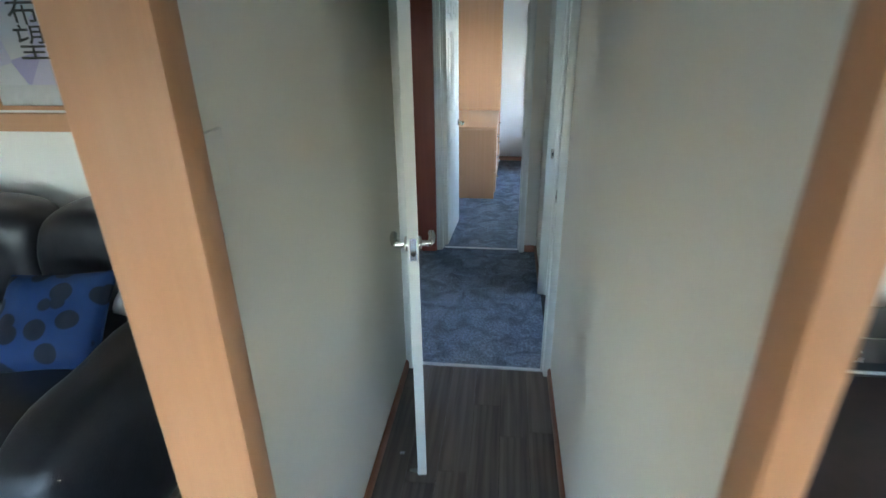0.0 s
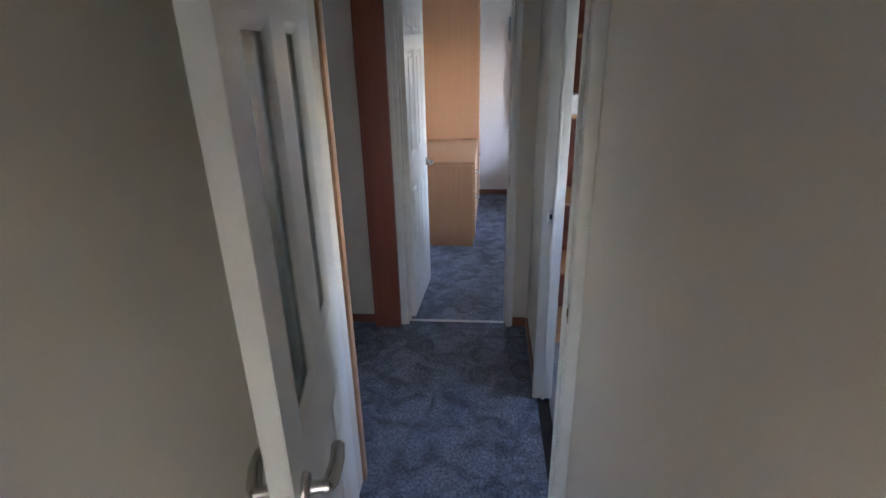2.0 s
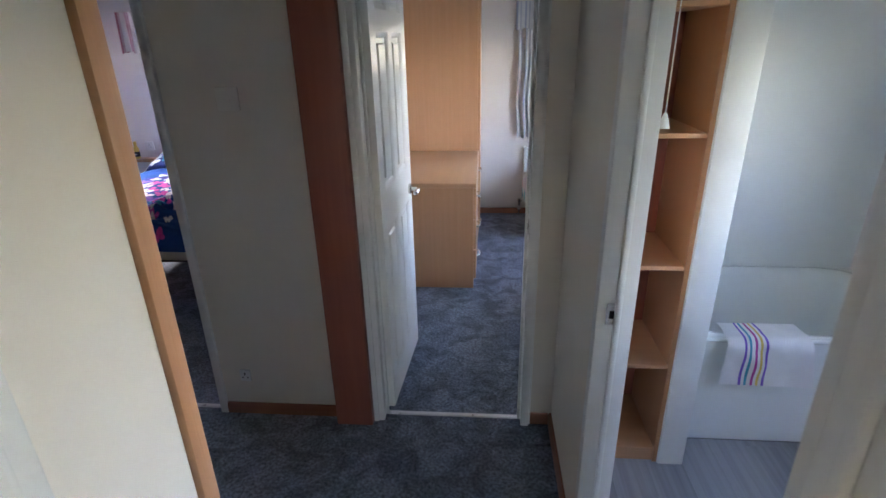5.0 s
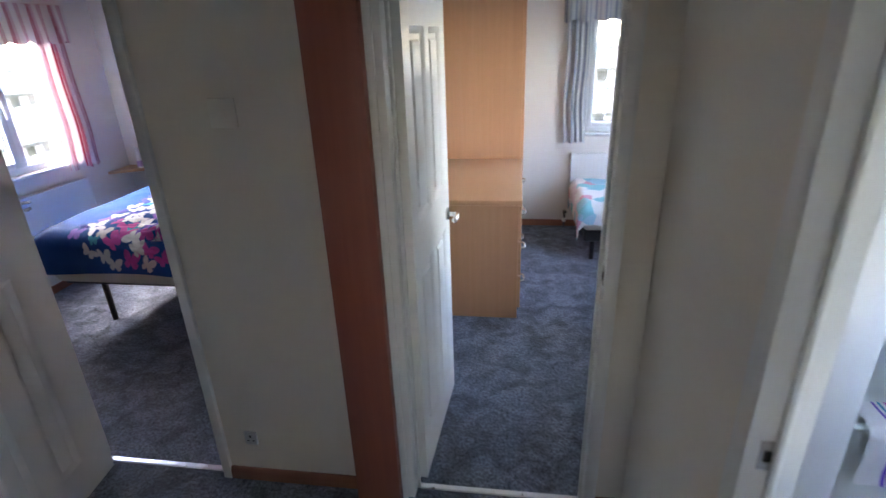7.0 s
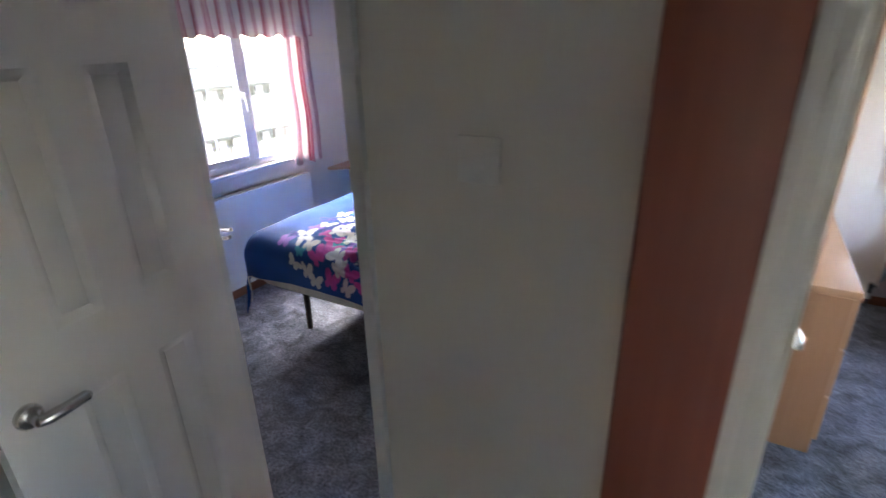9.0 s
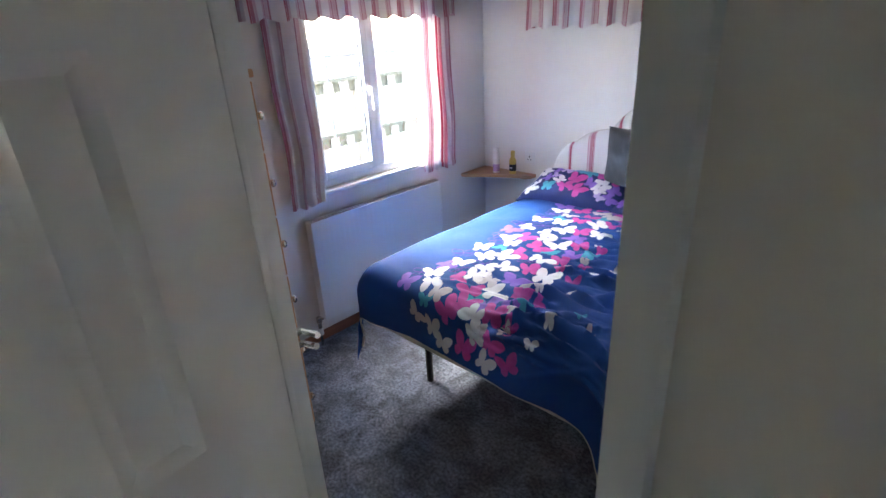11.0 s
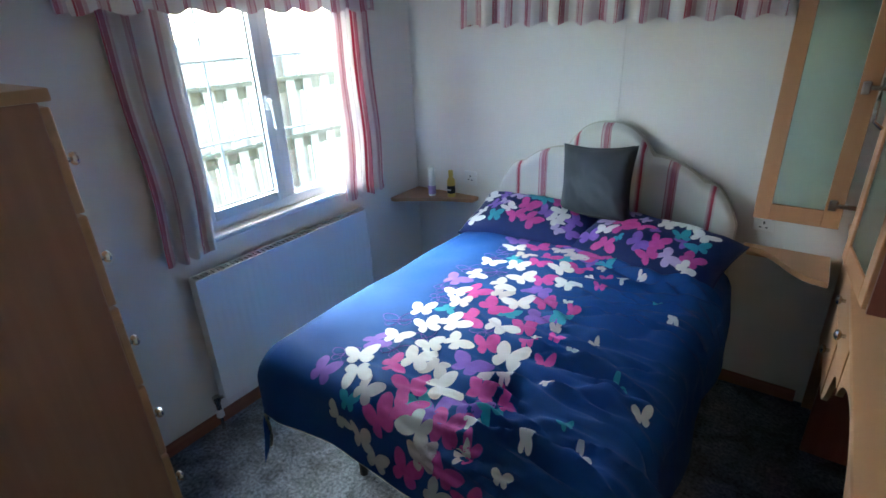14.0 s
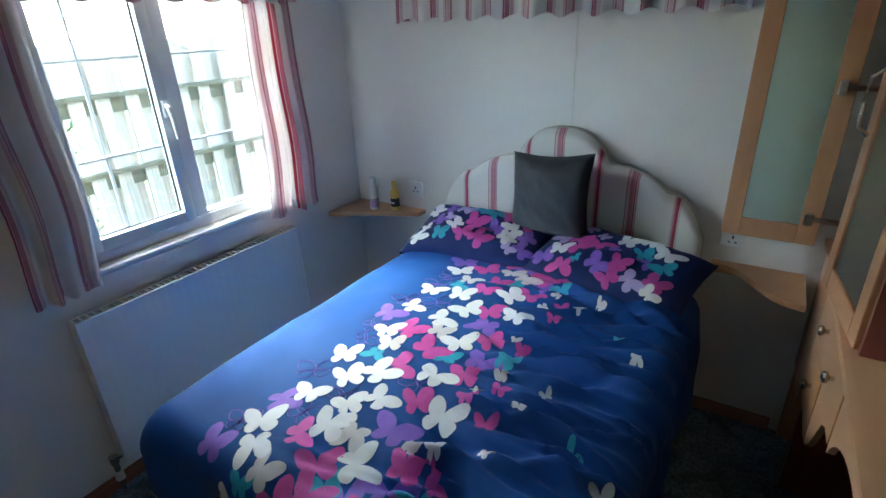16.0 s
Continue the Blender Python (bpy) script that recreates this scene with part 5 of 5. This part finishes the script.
def cushion_mesh(x0, y0, z0, x1, y1, z1, puff, seed, n=14):
    """A stuffed block: a box whose faces swell."""
    bm = bmesh.new()
    box(bm, x0, y0, z0, x1, y1, z1)
    bmesh.ops.subdivide_edges(bm, edges=bm.edges[:], cuts=n, use_grid_fill=True)
    c = Vector(((x0 + x1) / 2, (y0 + y1) / 2, (z0 + z1) / 2))
    hs = Vector(((x1 - x0) / 2, (y1 - y0) / 2, (z1 - z0) / 2))
    for v in bm.verts:
        u = Vector(((v.co.x - c.x) / hs.x, (v.co.y - c.y) / hs.y, (v.co.z - c.z) / hs.z))
        k = (abs(u.x) ** 4 + abs(u.y) ** 4 + abs(u.z) ** 4) ** 0.25
        f = 1.0 / max(k, 1e-6) * max(abs(u.x), abs(u.y), abs(u.z))
        q = Vector((u.x * f * hs.x, u.y * f * hs.y, u.z * f * hs.z))
        q += q.normalized() * puff * noise.noise((q.x * 4 + seed, q.y * 4, q.z * 4))
        v.co = c + q
    return bm


part("base", cushion_mesh(-0.95, -0.75, 0.04, 0.95, 0.60, 0.36, 0.01, 1.0, 10), LEATHER, sofa)
part("seat_cushion", cushion_mesh(-0.72, -0.72, 0.30, -0.01, 0.42, 0.50, 0.02, 2.0), LEATHER, sofa, smooth=80)
part("seat_cushion", cushion_mesh(0.0, -0.72, 0.30, 0.70, 0.42, 0.50, 0.02, 3.0), LEATHER, sofa, smooth=80)
part("back_cushion", cushion_mesh(-0.72, 0.22, 0.42, -0.01, 0.60, 0.97, 0.035, 4.0), LEATHER, sofa, smooth=80)
part("back_cushion", cushion_mesh(0.0, 0.22, 0.42, 0.74, 0.60, 0.97, 0.035, 5.0), LEATHER, sofa, smooth=80)
part("arm", cushion_mesh(0.66, -0.80, 0.03, 0.98, 0.55, 0.66, 0.02, 6.0), LEATHER, sofa, smooth=80)
part("arm", cushion_mesh(-0.98, -0.80, 0.03, -0.66, 0.55, 0.66, 0.02, 7.0), LEATHER, sofa, smooth=80)
pillow("cushion", "blue cushion with dark round flowers on the sofa", (-1.62, 1.66, 0.63), 12, 42, 0.42, 0.42, 0.15, BLUE_PRINT, 21)
pillow("cushion", "small pale cushion tucked behind the sofa arm", (-1.36, 1.86, 0.66), -20, 50, 0.26, 0.22, 0.10, TOWEL, 22)
structure("trim_dado_rail", slab([(2.449, 1.235), (2.432, 1.24), (2.428, 1.285), (2.436, 1.325), (2.449, 1.33)], WEST, HL - 0.06, "x"), BEECH_X, "beech dado rail along the lounge wall", "trim")
art = thing("framed_picture", "framed calligraphy print with pale blue and violet washes", "picture", (-2.06, 2.448, 1.345))
aw, ah = 0.30, 0.66
part("frame", boxes((-aw, -0.020, 0, -aw + 0.022, 0, ah), (aw - 0.022, -0.020, 0, aw, 0, ah), (-aw + 0.022, -0.020, 0, aw - 0.022, 0, 0.022), (-aw + 0.022, -0.020, ah - 0.022, aw - 0.022, 0, ah), bevel=0.003), BEECH, art)
part("mount", boxes((-aw + 0.022, -0.008, 0.022, aw - 0.022, -0.002, ah - 0.022)), PRINT_WHITE, art)
WASH = blotch_material("painted_wash", [(0.55, 0.62, 0.72), (0.62, 0.60, 0.74), (0.70, 0.70, 0.72), (0.45, 0.42, 0.66), (0.66, 0.72, 0.78)], 7.0)
part("print", boxes((-aw + 0.05, -0.0095, 0.12, aw - 0.05, -0.0085, ah - 0.06)), WASH, art, "pale blue and violet wash")
ink = bpy.data.curves.new("calligraphy", "FONT")
ink.body, ink.size, ink.align_x, ink.extrude, ink.space_line = "希\n望", 0.17, "CENTER", 0.0004, 0.9
words = new("calligraphy", ink)
words.parent = art
words.matrix_basis = pose(-0.01, -0.0105, 0.40, 90)
ink.materials.append(BLACK)
part("glazing", boxes((-aw + 0.022, -0.014, 0.022, aw - 0.022, -0.012, ah - 0.022)), GLASS, art).visible_shadow = False
stool = thing("footstool", "dark brown leather footstool", "footstool", (1.45, 1.72, 0))
BROWN = surface("dark_brown_leather", (0.030, 0.016, 0.016), (0.050, 0.028, 0.026), 12.0, 0.45, 0.2, 150)
part("base", boxes((-0.60, -0.50, 0.0, 0.50, 0.50, 0.28), bevel=0.02, seg=2), BROWN, stool)
part("cushion", cushion_mesh(-0.62, -0.52, 0.24, 0.52, 0.54, 0.42, 0.01, 9.0), BROWN, stool, smooth=80)
media = thing("media_box", "black and silver box with a white stripe on the footstool", "media player", (1.66, 2.02, 0.42))
part("body", boxes((-0.16, -0.12, 0.0, 0.2, 0.12, 0.19), bevel=0.006, seg=2), BLACK, media)
part("front_plate", boxes((-0.165, -0.124, 0.07, 0.19, -0.119, 0.18), bevel=0.002), CHROME, media)
part("stripe", boxes((-0.165, -0.128, 0.02, 0.19, -0.119, 0.03)), PLASTIC, media)

# ---- outside ----
structure("ground", sheet(40, 40, lambda a, b: Vector((-200 + 400 * a, -200 + 400 * b, -0.55))), GRASS, "rough grass round the lodge", "ground")


def fence_run(x0, y0, x1, y1, label):
    f = thing("garden_fence", label, "fence", (x0, y0, -0.55), math.degrees(math.atan2(y1 - y0, x1 - x0)))
    ln = math.hypot(x1 - x0, y1 - y0)
    rnd = random.Random(int(x0 * 10 + y0))
    boards = [mesh_of("fence_board", slab([(-0.05, 0.0), (0.05, 0.0), (0.05, h), (0.0, h + 0.03), (-0.05, h)], -0.01, 0.01, "y"), FENCE) for h in (1.92, 1.98, 2.03)]
    n = int(ln / 0.105)
    for i in range(n):
        b = new("fence_board", boards[rnd.randrange(3)])
        b.parent = f
        b.matrix_basis = pose(0.07 + i * 0.105, -0.03 if i % 2 else 0.03, 0.03, 0, rnd.uniform(-1, 1), 0)
    for z in (0.55, 1.11, 1.66):
        # dark rail in the board gaps also paints the shadow teeth under the capping
        part("rail", boxes((0, -0.0185, z - 0.06, ln, 0.0185, z + 0.05)), FENCE_RAIL, f)
        part("capping", boxes((0, -0.075, z + 0.05, ln, -0.0415, z + 0.085)), FENCE_RAIL, f, "mossy dark capping rail")
    for i in range(int(ln / 1.8) + 1):
        part("post", boxes((i * 1.8 - 0.05, 0.045, 0, i * 1.8 + 0.05, 0.14, 2.08)), FENCE, f)
    return f


fence_run(-5.6, 2.0, -5.6, 11.0, "weathered timber hit-and-miss fence with posts")
fence_run(-1.5, 9.6, 4.5, 9.6, "weathered timber hit-and-miss fence with posts")
bush = thing("shrub", "straggly green shrub behind the fence", "shrub", (-6.0, 6.1, -0.55))
part("stem", tube([(0, 0, 0), (0.02, 0.03, 0.5), (-0.02, 0.1, 1.2)], [0.03, 0.02, 0.008], 8), FENCE, bush)
bm, rnd = bmesh.new(), random.Random(5)
for i in range(260):
    z = rnd.uniform(0.25, 1.6)
    r = 0.34 * math.sqrt(rnd.random()) * (1.1 - 0.4 * abs(z - 0.8))
    a = rnd.uniform(0, 6.28)
    c = Vector((r * math.cos(a) * 0.5, r * math.sin(a) + 0.08 * math.sin(9 * z), z))
    q = Euler((rnd.uniform(0, 6), rnd.uniform(0, 6), rnd.uniform(0, 6))).to_matrix() * rnd.uniform(0.02, 0.04)
    vs = [bm.verts.new(c + q @ Vector(p)) for p in ((-1, 0, 0), (0, -0.45, 0.1), (1, 0, 0), (0, 0.45, 0.1))]
    bm.faces.new(vs)
part("foliage", bm, LEAF, bush)["kind"] = "stuff"


# ---- floor planks ----
def planks(name, x0, x1, y0, y1, width, length, material, label, seed):
    """Vinyl planks, each its own piece, with a hairline joint."""
    base = structure(name, boxes((x0, y0, -0.0119, x1, y1, -0.006)), JOINT, label, "floor")
    cache = {}
    rnd = random.Random(seed)
    x = x0
    while x < x1 - 0.01:
        w = min(width, x1 - x)
        y = y0 - rnd.uniform(0, length * 0.9)
        while y < y1 - 0.01:
            a, b = max(y, y0), min(y + length, y1)
            if b - a > 0.02:
                key = (round(w, 3), round(b - a, 3))
                if key not in cache:
                    cache[key] = mesh_of("plank", boxes((0.0007, 0.0007, 0, w - 0.0007, b - a - 0.0007, 0.006)), material)
                p = new("plank", cache[key])
                p.parent = base
                p.matrix_basis = pose(x, a, -0.006)
            y += length
        x += width
    return base


planks("floor_hall", HL, HR, 0.45, 2.372, 0.128, 0.92, PLANK, "dark brown wood-look vinyl plank floor of the hall", 1)
planks("floor_lounge_north", -1.6, HL - 0.06, 0.45, 2.45, 0.128, 0.92, PLANK, "dark brown wood-look vinyl plank floor", 2)
planks("floor_kitchen", HR + 0.06, EAST, 0.45, 2.30, 0.128, 0.92, PLANK, "dark brown wood-look vinyl plank floor", 3)
planks("floor_bathroom", 0.50, EAST, 2.36, 3.90, 0.15, 0.92, PLANK_GREY, "grey wood-look vinyl plank floor of the bathroom", 4)
structure("floor_lounge", boxes((WEST, -4.0, -0.0119, EAST, 0.45, 0.0), (WEST, 0.45, -0.0119, -1.6, 2.45, 0.0)), PLANK, "dark brown wood-look floor of the lounge", "floor")
